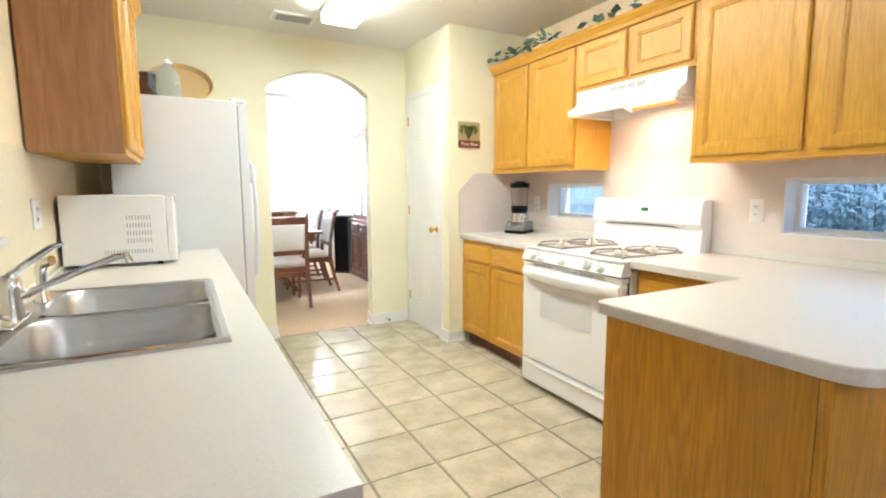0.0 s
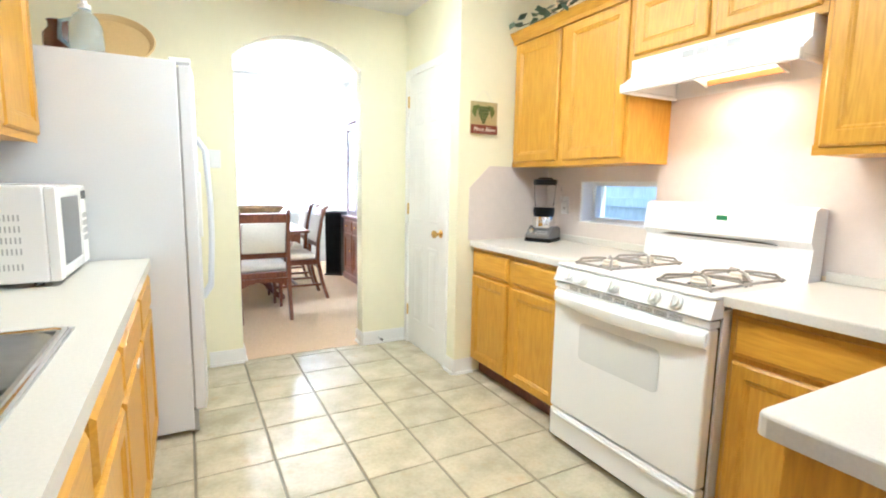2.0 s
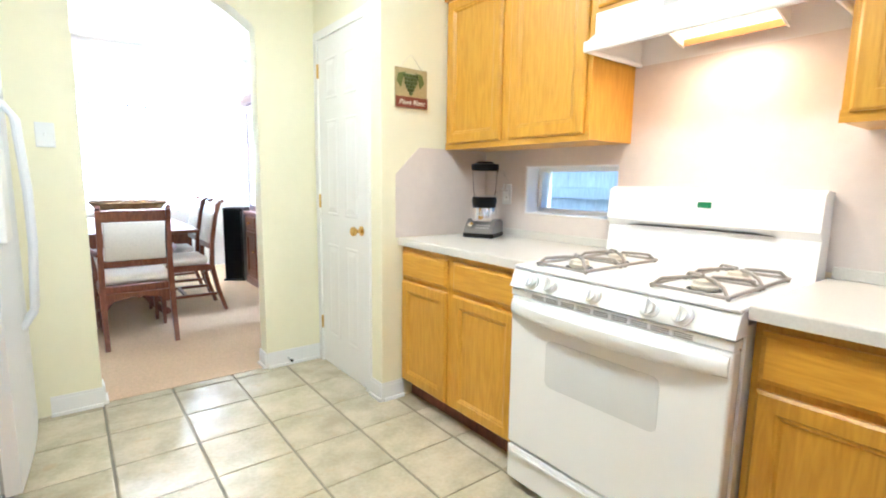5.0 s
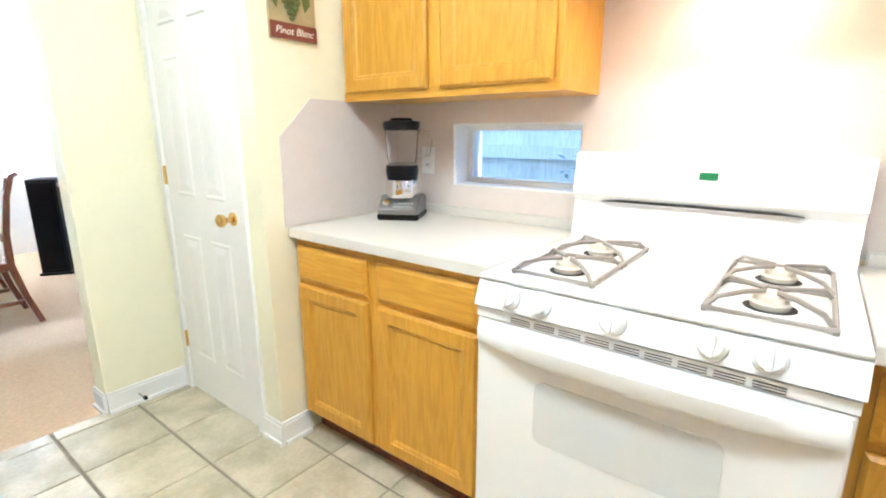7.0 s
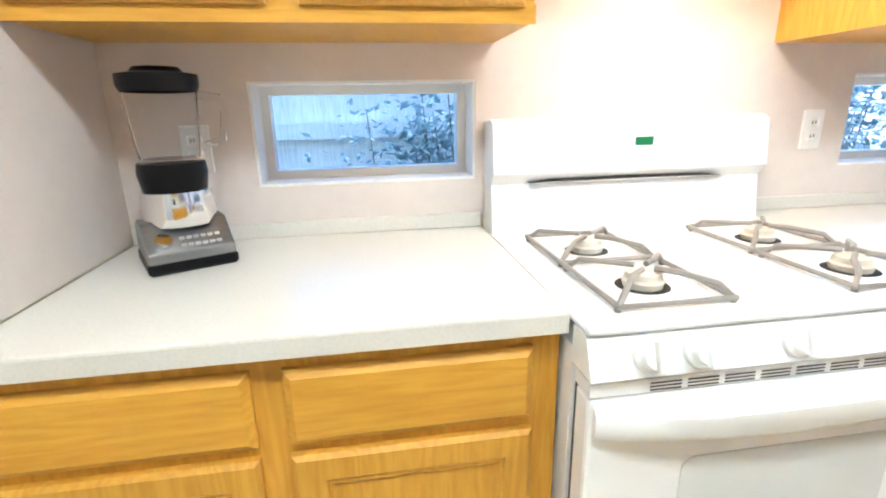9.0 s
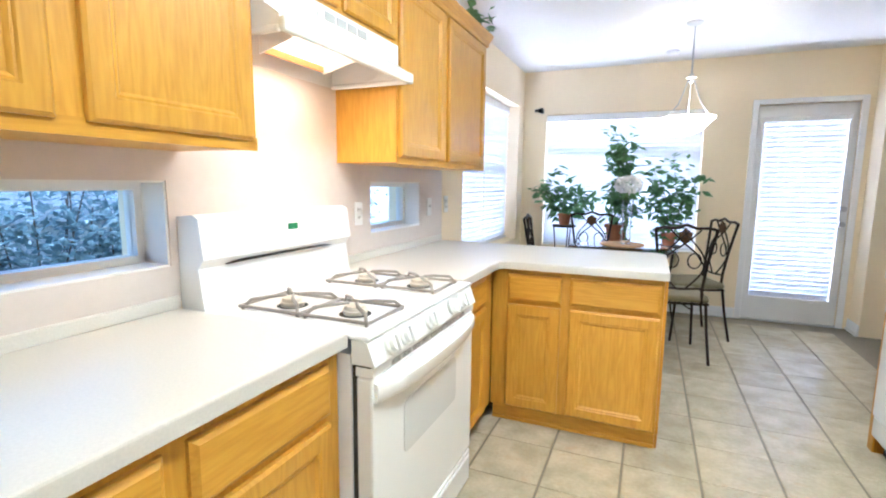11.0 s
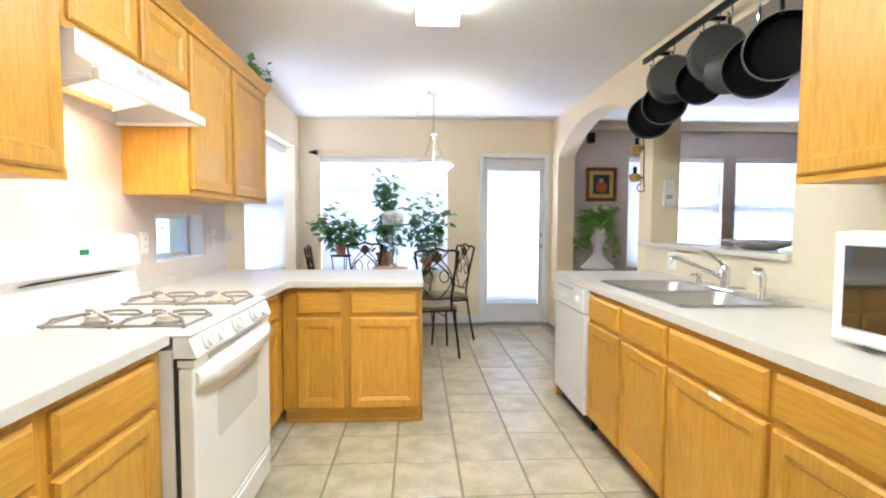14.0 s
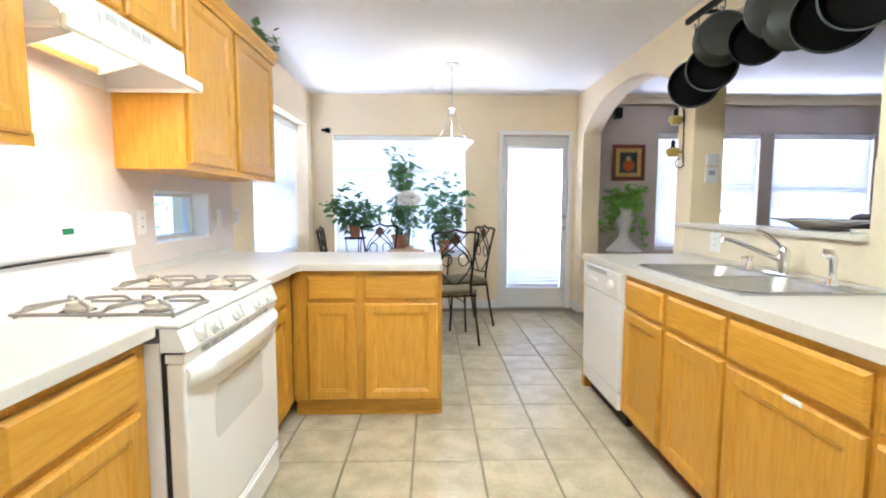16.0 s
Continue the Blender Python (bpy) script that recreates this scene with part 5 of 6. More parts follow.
pend = thing("pendant_lamp", pose(2.08, 0.06, TOP), "nickel pendant lamp with a lit white glass bowl", "lamp")
part("canopy", lathe(bmesh.new(), [(0.065, 0), (0.062, -0.012), (0.03, -0.03), (0, -0.03)], 24), STEEL, pend, smooth=True)
part("rod", tube(bmesh.new(), [(0, 0, -0.03), (0, 0, -0.40)], 0.006, 8), STEEL, pend)
part("hub", lathe(bmesh.new(), [(0, -0.37), (0.014, -0.375), (0.018, -0.39), (0.04, -0.402), (0.018, -0.415), (0.022, -0.43), (0, -0.445)], 18), STEEL, pend, smooth=True)
for k in range(3):
    a = math.tau * k / 3 + 0.5
    part("arm", tube(bmesh.new(), [(0.02 * math.cos(a), 0.02 * math.sin(a), -0.41), (0.05 * math.cos(a), 0.05 * math.sin(a), -0.50), (0.09 * math.cos(a), 0.09 * math.sin(a), -0.60), (0.155 * math.cos(a), 0.155 * math.sin(a), -0.68)], 0.004, 6), STEEL, pend, smooth=True)
part("glass_bowl", lathe(bmesh.new(), [(0, -0.825), (0.03, -0.823), (0.10, -0.79), (0.145, -0.74), (0.185, -0.705), (0.19, -0.695), (0.178, -0.698), (0.138, -0.732), (0.095, -0.78), (0, -0.812)], 36), BOWL, pend, "lit frosted glass bowl", smooth=True)
part("finial", lathe(bmesh.new(), [(0, -0.85), (0.008, -0.845), (0.012, -0.835), (0.006, -0.826), (0, -0.825)], 12), STEEL, pend, smooth=True)
solid("smoke_detector", lathe(bmesh.new(), [(0.055, 0), (0.055, -0.015), (0.04, -0.03), (0, -0.032)], 24, pose(2.20, -0.75, TOP)), PLASTIC, "round white smoke detector on the ceiling", "detector", smooth=True)

# plants before the window
stand = thing("plant_stand", pose(2.62, -0.97, 0), "dark iron plant stand before the window", "stand")
for k in range(4):
    a = math.tau * k / 4 + 0.78
    part("leg", tube(bmesh.new(), [(0.16 * math.cos(a), 0.16 * math.sin(a), 0), (0.11 * math.cos(a), 0.11 * math.sin(a), 0.35), (0.13 * math.cos(a), 0.13 * math.sin(a), 0.70)], 0.008, 6), IRON, stand)
part("shelf", lathe(bmesh.new(), [(0, 0.70), (0.15, 0.70), (0.155, 0.708), (0.15, 0.716), (0, 0.716)], 24), IRON, stand)
sp = []
for k in range(9):
    sp.append(((0, 0, 0.16), (random.uniform(-0.20, 0.10), random.uniform(-0.10, 0.12), random.uniform(0.30, 0.70)), 18, 0.05, 0.1))
for k in range(6):
    sp.append(((-0.02, 0, 0.55), (random.uniform(-0.14, 0.13), random.uniform(-0.08, 0.08), random.uniform(0.85, 1.20)), 32, 0.06, 0.1))
potted("potted_tree", (2.62, -0.97, 0.717), "leafy potted ficus before the blinds", TERRACOTTA, [(0, 0), (0.075, 0), (0.10, 0.15), (0.112, 0.15), (0.112, 0.18), (0.095, 0.18), (0.092, 0.155), (0, 0.155)], sp, LEAF, 0.105)
for nm, x, hgt, dirs in (("potted_shrub", 2.12, 0.80, ((-0.20, 0.62), (0.18, 0.75), (0.0, 0.88), (0.12, 0.60), (-0.12, 0.5), (0.14, 0.45))), ("potted_shrub", 3.14, 0.96, ((-0.22, 0.30), (0.20, 0.34), (0.0, 0.52), (0.26, 0.40), (0.10, 0.28), (-0.14, 0.22)))):
    st = thing("plant_stand", pose(x, -0.96, 0), "slim iron plant stand by the window", "stand")
    part("shelf", lathe(bmesh.new(), [(0, hgt - 0.11), (0.12, hgt - 0.11), (0.125, hgt - 0.10), (0.12, hgt - 0.092), (0, hgt - 0.092)], 24), IRON, st)
    for k in range(3):
        a = math.tau * k / 3
        part("leg", tube(bmesh.new(), [(0.15 * math.cos(a), 0.15 * math.sin(a), 0), (0.06 * math.cos(a), 0.06 * math.sin(a), 0.35), (0.11 * math.cos(a), 0.11 * math.sin(a), hgt - 0.10)], 0.007, 6), IRON, st)
    sp = [((0, 0, 0.14), (dx, random.uniform(-0.10, 0.14), dz), 46, 0.07, 0.15) for dx, dz in dirs]
    potted(nm, (x, -0.96, hgt - 0.091), "bushy green potted plant by the blinds", TERRACOTTA, [(0, 0), (0.05, 0), (0.066, 0.10), (0.075, 0.10), (0.075, 0.125), (0.062, 0.125), (0.06, 0.105), (0, 0.105)], sp, LEAF, 0.11)
rod = thing("curtain_rod", pose(2.64, SOUTH, 2.09), "black curtain rod bracket with a ball finial", "curtain rod")
part("finial", lathe(bmesh.new(), [(0, 0), (0.02, 0.01), (0.026, 0.03), (0.018, 0.05), (0.010, 0.06), (0.018, 0.07), (0.012, 0.085), (0, 0.09)], 16, pose(0.80, 0.06, 0.0, 0, 90, 0)), BLACK, rod, smooth=True)
part("bracket", boxes((0.80, 0.83, 0.0, 0.07, -0.025, 0.025), bevel=0.004), BLACK, rod)

# ---- hanging pans ----
rack = thing("pot_rack", pose(WEST + 0.105, 2.19, 2.355), "dark bar pot rack above the pass-through", "pot rack")
part("bar", boxes((-0.012, 0.012, -0.72, 0.72, 0, 0.035), bevel=0.002), BLACK, rack, "flat black bar")
for y in (-0.55, 0.0, 0.55):
    part("bracket", boxes((-0.105, -0.012, y - 0.012, y + 0.012, 0.008, 0.028)), BLACK, rack)
HOOK_Y = [-0.55, -0.37, -0.29, 0.01, 0.155, 0.25, 0.46, 0.60]
for y in HOOK_Y:
    part("hook", tube(bmesh.new(), [(0.016, y, 0.03), (0.018, y, -0.02), (0.016, y, -0.055), (0.030, y, -0.07), (0.042, y, -0.055)], 0.003, 6), IRON, rack)


def pan(at, r, depth, turn, handle, label):
    """A pan hanging by its handle from a hook at `at`: the bowl's mouth looks along local -y."""
    m = pose(*at, 0, 0, turn)
    ob = thing("hanging_saucepan" if depth > 0.07 else "hanging_frying_pan", m, label, "pan", "pans on the rack")
    z = -handle - r
    mm = Matrix.Translation((0, 0, z)) @ Matrix.Rotation(radians(90), 4, "X")
    t_ = 0.004
    prof = [(0, -depth), (r * 0.80, -depth), (r * 0.90, -depth * 0.85), (r * 0.985, 0), (r + 0.004, 0.003), (r - t_, 0.002), (r * 0.90 - t_, -depth * 0.82), (r * 0.78, -depth + t_), (0, -depth + t_)]
    part("pan_body", lathe(bmesh.new(), prof[:6], 36, mm), ANODISED, ob, smooth=True)
    part("pan_lining", lathe(bmesh.new(), prof[5:], 36, mm), NONSTICK, ob, "black nonstick lining", smooth=True)
    part("handle", tube(bmesh.new(), [(0, 0.012, z + r * 0.93), (0, 0.0, z + r + 0.03), (0, -0.012, z + r + handle * 0.55), (0, 0.0, -0.012)], [0.010, 0.009, 0.010, 0.008], 8), CHROME if label.startswith("large black") or handle < 0.1 else BLACK, ob, "pan handle", smooth=True)
    ring_ = [(0.011 * math.cos(a), 0, -0.002 + 0.011 * math.sin(a)) for a in (math.tau * k / 10 for k in range(10))]
    part("hanging_ring", tube(bmesh.new(), ring_, 0.0025, 5, closed=True), CHROME, ob)
    return ob


HX, HZ = WEST + 0.105 + 0.03, 2.355 - 0.068
PANS = [(-0.55, 0.140, 0.045, 150, 0.19, "black nonstick frying pan on the rack"), (-0.37, 0.132, 0.055, 145, 0.15, "small dark frying pan on the rack"),
        (-0.29, 0.138, 0.11, -25, 0.025, "grey anodised saucepan on the rack"), (0.01, 0.125, 0.085, 148, 0.13, "dark nonstick saucepan on the rack"),
        (0.155, 0.138, 0.12, -28, 0.03, "large grey anodised pot on the rack"), (0.25, 0.115, 0.05, -30, 0.155, "grey frying pan on the rack"), (0.46, 0.145, 0.06, 140, 0.17, "large black frying pan on the rack"),
        (0.60, 0.145, 0.06, 130, 0.13, "wide black skillet on the rack")]
for dy, r, depth, turn, handle, label in PANS:
    pan((HX, 2.19 + dy, HZ), r, depth, turn, handle, label)

# ---- living room seen over the ledge ----
pic = thing("picture", pose(-0.055, SOUTH + 0.004, 1.737), "framed small oil painting of an orange figure", "picture")
part("frame", boxes((-0.195, 0.195, 0, 0.03, -0.21, -0.165), (-0.195, 0.195, 0, 0.03, 0.165, 0.21), (-0.195, -0.15, 0, 0.03, -0.165, 0.165), (0.15, 0.195, 0, 0.03, -0.165, 0.165), bevel=0.008, seg=2), CHERRY, pic, "dark wooden frame")
part("inner_frame", boxes((-0.15, 0.15, 0, 0.022, -0.165, -0.12), (-0.15, 0.15, 0, 0.022, 0.12, 0.165), (-0.15, -0.105, 0, 0.022, -0.12, 0.12), (0.105, 0.15, 0, 0.022, -0.12, 0.12), bevel=0.005), GILT, pic, "gilt inner frame")
canvas = part("canvas", boxes((-0.105, 0.105, 0, 0.012, -0.12, 0.12)), CANVAS, pic, "dark painted canvas")
bm = lathe(bmesh.new(), [(0, 0.0005), (0.062, 0.0005), (0.07, 0)], 16, pose(-0.005, 0.0122, -0.03, -90))
part("painted_shape", bm, ORANGE, canvas, "orange red shape")
bm = lathe(bmesh.new(), [(0, 0.0005), (0.028, 0.0005), (0.03, 0)], 14, pose(0.0, 0.0124, 0.045, -90))
part("painted_shape", bm, SIGNGOLD, canvas, "ochre shape")
ped = solid("pedestal", lathe(bmesh.new(), [(0, 0), (0.16, 0), (0.16, 0.05), (0.11, 0.09), (0.09, 0.14), (0.10, 0.60), (0.12, 0.66), (0.17, 0.70), (0.20, 0.72), (0.12, 0.80), (0.06, 0.87), (0.05, 0.96), (0.075, 1.02), (0.095, 1.08), (0.10, 1.10), (0, 1.10)], 28, pose(0.06, -0.90, 0)), STONE, "white plaster urn pedestal holding a trailing plant", "pedestal", smooth=True)
sp = []
for k in range(16):
    a = math.tau * k / 16 + random.uniform(-0.2, 0.2)
    sp.append(((0, 0, 0.10), (0.21 * math.cos(a) * random.uniform(0.6, 1.1), 0.17 * math.sin(a), random.uniform(0.12, 0.33)), 26, 0.035, 0.4))
for k in range(5):
    a = (0.0, 0.5, 2.7, 3.3, 5.6)[k]
    sp.append(((0.10 * math.cos(a), 0.10 * math.sin(a), 0.10), (random.uniform(0.18, 0.26) * math.cos(a), 0.2 * math.sin(a), random.uniform(-0.30, -0.02)), 13, 0.03, 0.7))
potted("trailing_plant", (0.06, -0.90, 1.101), "bright green trailing pothos on a white urn", STONE, [(0, 0), (0.07, 0), (0.09, 0.10), (0.095, 0.11), (0.08, 0.11), (0, 0.10)], sp, POTHOS, 0.080, 0.95)
cam_ = thing("wall_speaker", pose(0.10, SOUTH + 0.03, 2.30), "small black speaker high on the wall", "speaker")
part("speaker_body", boxes((-0.04, 0.04, -0.028, 0.07, -0.06, 0.06), bevel=0.006), BLACK, cam_)
th = thing("thermostat", pose(WEST - 0.120, 1.42, 1.478), "white wall thermostat on the column", "thermostat")
part("upper_unit", boxes((-0.035, 0.035, 0, 0.022, 0.01, 0.085), bevel=0.004, seg=2), PLASTIC, th)
part("lower_unit", boxes((-0.04, 0.04, 0, 0.018, -0.10, 0.0), bevel=0.004, seg=2), PLASTIC, th)
part("screen", boxes((-0.022, 0.022, 0.018, 0.0195, -0.05, -0.02)), GREYPL, th, "grey screen")
sc = thing("wall_sconce", pose(WEST, 1.31, 1.715), "scrolled iron wall bracket with two small yellow and black cups", "sconce")
part("bracket", tube(bmesh.new(), [(0.006, 0.0, -0.20), (0.012, 0, -0.10), (0.012, 0, 0.08), (0.02, 0, 0.16), (0.05, 0, 0.18), (0.06, 0, 0.15)], 0.004, 6), IRON, sc, smooth=True)
part("scroll", tube(bmesh.new(), [(0.01 + 0.03 * math.sin(a) + 0.02, 0, -0.20 + 0.03 * math.cos(a)) for a in (0.5 * k for k in range(10))], 0.004, 6), IRON, sc, smooth=True)
for z, y in ((0.09, -0.04), (-0.12, -0.06)):
    part("arm", tube(bmesh.new(), [(0.012, 0, z), (0.04, y, z - 0.015)], 0.004, 6), IRON, sc)
    cup = part("cup", lathe(bmesh.new(), [(0, -0.03), (0.03, -0.03), (0.045, 0.0), (0.045, 0.02), (0.03, 0.028), (0, 0.03)], 18, pose(0.05, y, z)), material("ochre brown glaze", (0.52, 0.37, 0.08), 0.35, noise_scale=18, amount=0.5), sc, "ochre glazed cup", smooth=True)
    part("knob", lathe(bmesh.new(), [(0.018, 0.03), (0.012, 0.05), (0.016, 0.06), (0.010, 0.08), (0, 0.085)], 12, pose(0.05, y, z)), BLACK, cup, "black knob", smooth=True)
platter = solid("platter", lathe(bmesh.new(), [(0, 0.0), (0.09, 0.0), (0.19, 0.045), (0.26, 0.06), (0.262, 0.066), (0.18, 0.055), (0.08, 0.012), (0, 0.012)], 32, pose(0.43, 2.34, 1.1155) @ Matrix.Diagonal((0.5, 1.1, 0.72, 1))), material("grey mottled ceramic", (0.58, 0.55, 0.51), 0.35, noise_scale=14, amount=0.4), "grey mottled oval platter on the ledge", "platter", smooth=True)
paper = solid("paper_stack", boxes((0.36, 0.55, 2.635, 2.735, 1.1155, 1.132), bevel=0.002), PAPER, "stack of pale papers on the ledge", "papers")
sofa = thing("leather_sofa", pose(-1.45, 1.82, 0), "dark brown leather sofa in the living room", "sofa")
part("base", boxes((-0.45, 0.45, -1.0, 1.0, 0.05, 0.42), bevel=0.03, seg=2), LEATHER, sofa)
part("backrest", boxes((0.18, 0.45, -1.0, 1.0, 0.42, 1.17), bevel=0.07, seg=4), LEATHER, sofa, smooth=True)
part("armrest", boxes((-0.45, 0.18, -1.0, -0.80, 0.42, 0.64), bevel=0.05, seg=3), LEATHER, sofa, smooth=True)
part("armrest", boxes((-0.45, 0.18, 0.80, 1.0, 0.42, 0.64), bevel=0.05, seg=3), LEATHER, sofa, smooth=True)
lt = thing("side_table", pose(-1.03, -0.70, 0), "dark wooden side table under the living room window", "table")
part("tabletop", boxes((-0.25, 0.25, -0.25, 0.25, 0.72, 0.75), bevel=0.005), CHERRY, lt)
for x in (-0.22, 0.22):
    for y in (-0.22, 0.22):
        part("leg", boxes((x - 0.02, x + 0.02, y - 0.02, y + 0.02, 0, 0.72)), CHERRY, lt)
lampo = thing("table_lamp", pose(-1.03, -0.70, 0.751), "table lamp with a lit tan shade", "lamp")
part("lamp_base", lathe(bmesh.new(), [(0, 0), (0.08, 0), (0.08, 0.02), (0.03, 0.05), (0.05, 0.12), (0.02, 0.20), (0.008, 0.24), (0.008, 0.30), (0, 0.30)], 20), BRASS, lampo, smooth=True)
part("shade", lathe(bmesh.new(), [(0.15, 0.26), (0.07, 0.42), (0.067, 0.42), (0.147, 0.26)], 28), SHADE, lampo, "lit tan shade", smooth=True)
bowl_w = thing("wall_planter", pose(-3.62, SOUTH, 1.55), "dark pointed wall planter", "planter")
part("planter_body", lathe(bmesh.new(), [(0, -0.20), (0.02, -0.17), (0.06, -0.05), (0.10, 0.06), (0.12, 0.08), (0.10, 0.08), (0, 0.05)], 20, pose(0, 0.12, 0)), IRON, bowl_w, smooth=True)
part("mount", boxes((-0.03, 0.03, 0, 0.03, -0.05, 0.06)), IRON, bowl_w)

# ---- dining room ----
DTX, DTY = 1.99, 7.46
dt = thing("dining_table", pose(DTX, DTY, 0.004), "dark cherry dining table with carved pedestals", "table")
bm = boxes((-0.52, 0.52, -0.95, 0.95, 0.735, 0.765), bevel=0.008, seg=2)
part("tabletop", bm, CHERRY, dt)
part("apron", boxes((-0.44, 0.44, -0.86, -0.84, 0.64, 0.735), (-0.44, 0.44, 0.84, 0.86, 0.64, 0.735), (-0.44, -0.42, -0.84, 0.84, 0.64, 0.735), (0.42, 0.44, -0.84, 0.84, 0.64, 0.735)), CHERRY, dt)
for y in (-0.45, 0.45):
    ped_ = part("pedestal", lathe(bmesh.new(), [(0.10, 0.64), (0.06, 0.58), (0.05, 0.50), (0.09, 0.40), (0.10, 0.32), (0.06, 0.24), (0.07, 0.16), (0, 0.14)], 20, pose(0, y, 0)), CHERRY, dt, smooth=True)
    for k in range(4):
        a = math.tau * k / 4 + math.tau / 8
        c, s_ = math.cos(a), math.sin(a)
        part("foot", tube(bmesh.new(), [(0.05 * c, y + 0.05 * s_, 0.22), (0.18 * c, y + 0.18 * s_, 0.17), (0.30 * c, y + 0.30 * s_, 0.06), (0.38 * c, y + 0.38 * s_, 0.035), (0.40 * c, y + 0.40 * s_, 0.035)], [0.035, 0.032, 0.028, 0.034, 0.02], 8), CHERRY, ped_, "scrolled foot", smooth=True)
fb = thing("fruit_bowl", pose(DTX + 0.06, 6.95, 0.770) @ Matrix.Diagonal((1, 1, 2.2, 1)), "fluted tan wooden bowl on the dining table", "bowl")
bm = bmesh.new()
rr = []
for r, z in ((0.07, 0.0), (0.10, 0.01), (0.19, 0.055), (0.275, 0.10), (0.268, 0.104), (0.18, 0.062), (0.09, 0.02)):
    rr.append([(r * (1 + (0.05 * math.cos(18 * a) if r > 0.15 else 0)) * math.cos(a), r * (1 + (0.05 * math.cos(18 * a) if r > 0.15 else 0)) * math.sin(a), z) for a in (math.tau * k / 72 for k in range(72))])
made = rings_mesh(bm, rr)
bm.faces.new(made[0][::-1])
part("fluted_bowl", bm, WICKER, fb, smooth=True)


def dining_chair(arms):
    label = "cherry dining armchair with cream upholstered back and seat" if arms else "cherry dining side chair with cream upholstery"
    c = thing("dining_armchair" if arms else "dining_chair", Matrix(), label, "chair", "chairs round the dining table")
    w = 0.235 if arms else 0.225
    part("seat_rail", boxes((-w, w, -0.25, 0.23, 0.385, 0.44), bevel=0.006), CHERRY, c)
    part("seat", boxes((-w + 0.012, w - 0.012, -0.26, 0.20, 0.44, 0.505), bevel=0.028, seg=3), FABRIC, c, "cream padded seat", smooth=True)
    for sx in (-1, 1):
        pts = [(sx * (w - 0.022), 0.33, 0.0), (sx * (w - 0.022), 0.27, 0.20), (sx * (w - 0.022), 0.225, 0.42), (sx * (w - 0.025), 0.235, 0.62), (sx * (w - 0.028), 0.275, 0.86), (sx * (w - 0.028), 0.315, 0.985), (sx * (w - 0.028), 0.35, 1.0)]
        bm = tube(bmesh.new(), pts, [0.022, 0.024, 0.028, 0.025, 0.023, 0.022, 0.018], 4)
        part("back_post", bm, CHERRY, c)
        pts = [(sx * (w - 0.025), -0.225, 0.0), (sx * (w - 0.025), -0.225, 0.20), (sx * (w - 0.025), -0.225, 0.40)]
        part("front_leg", tube(bmesh.new(), pts, [0.018, 0.024, 0.030], 4), CHERRY, c)
        if not arms:
            part("side_stretcher", boxes((sx * (w - 0.025) - 0.011, sx * (w - 0.025) + 0.011, -0.21, 0.26, 0.15, 0.175)), CHERRY, c)
        if arms:
            part("arm", tube(bmesh.new(), [(sx * (w - 0.02), 0.24, 0.66), (sx * (w + 0.03), 0.08, 0.675), (sx * (w + 0.035), -0.10, 0.665), (sx * (w + 0.02), -0.18, 0.645)], [0.018, 0.022, 0.026, 0.02], 8), CHERRY, c, "curved arm", smooth=True)
            part("arm_support", tube(bmesh.new(), [(sx * (w + 0.025), -0.12, 0.66), (sx * (w + 0.01), -0.07, 0.55), (sx * (w - 0.01), -0.06, 0.42)], 0.016, 7), CHERRY, c, smooth=True)
    if not arms:
        part("cross_stretcher", boxes((-w + 0.03, w - 0.03, 0.0, 0.022, 0.15, 0.175)), CHERRY, c)
    m = Matrix.Translation((0, 0.228, 0.60)) @ Matrix.Rotation(radians(-10.5), 4, "X")
    for z0, z1 in ((0.30, 0.385), (-0.03, 0.02)):
        bm = boxes((-w + 0.02, w - 0.02, -0.016, 0.016, z0, z1), bevel=0.006)
        bm.transform(m)
        part("back_rail", bm, CHERRY, c)
    bm = boxes((-w + 0.05, w - 0.05, -0.03, 0.024, 0.02, 0.30), bevel=0.012, seg=2)
    bm.transform(m)
    part("backrest", bm, FABRIC, c, "cream padded backrest", smooth=True)
    bm = bmesh.new()
    prism(bm, [(-w + 0.02, 0.385), (-w + 0.02, 0.29), (-w + 0.09, 0.33), (-0.03, 0.355), (0, 0.335), (0.03, 0.355), (w - 0.09, 0.33), (w - 0.02, 0.29), (w - 0.02, 0.385)], "y", 0.232, 0.246)
    part("rear_apron", bm, CHERRY, c, "scalloped rear apron")
    return c


ac = dining_chair(True)
ac.matrix_basis = pose(1.99, 6.255, 0.004, 0, 0, 180)
sc1 = dining_chair(False)
sc1.matrix_basis = pose(2.39, 6.85, 0.004, 0, 0, -90)
copy_thing(sc1, pose(2.42, 7.60, 0.004, 0, 0, -90))
copy_thing(sc1, pose(1.52, 6.85, 0.004, 0, 0, 90))
copy_thing(sc1, pose(1.52, 7.60, 0.004, 0, 0, 90))

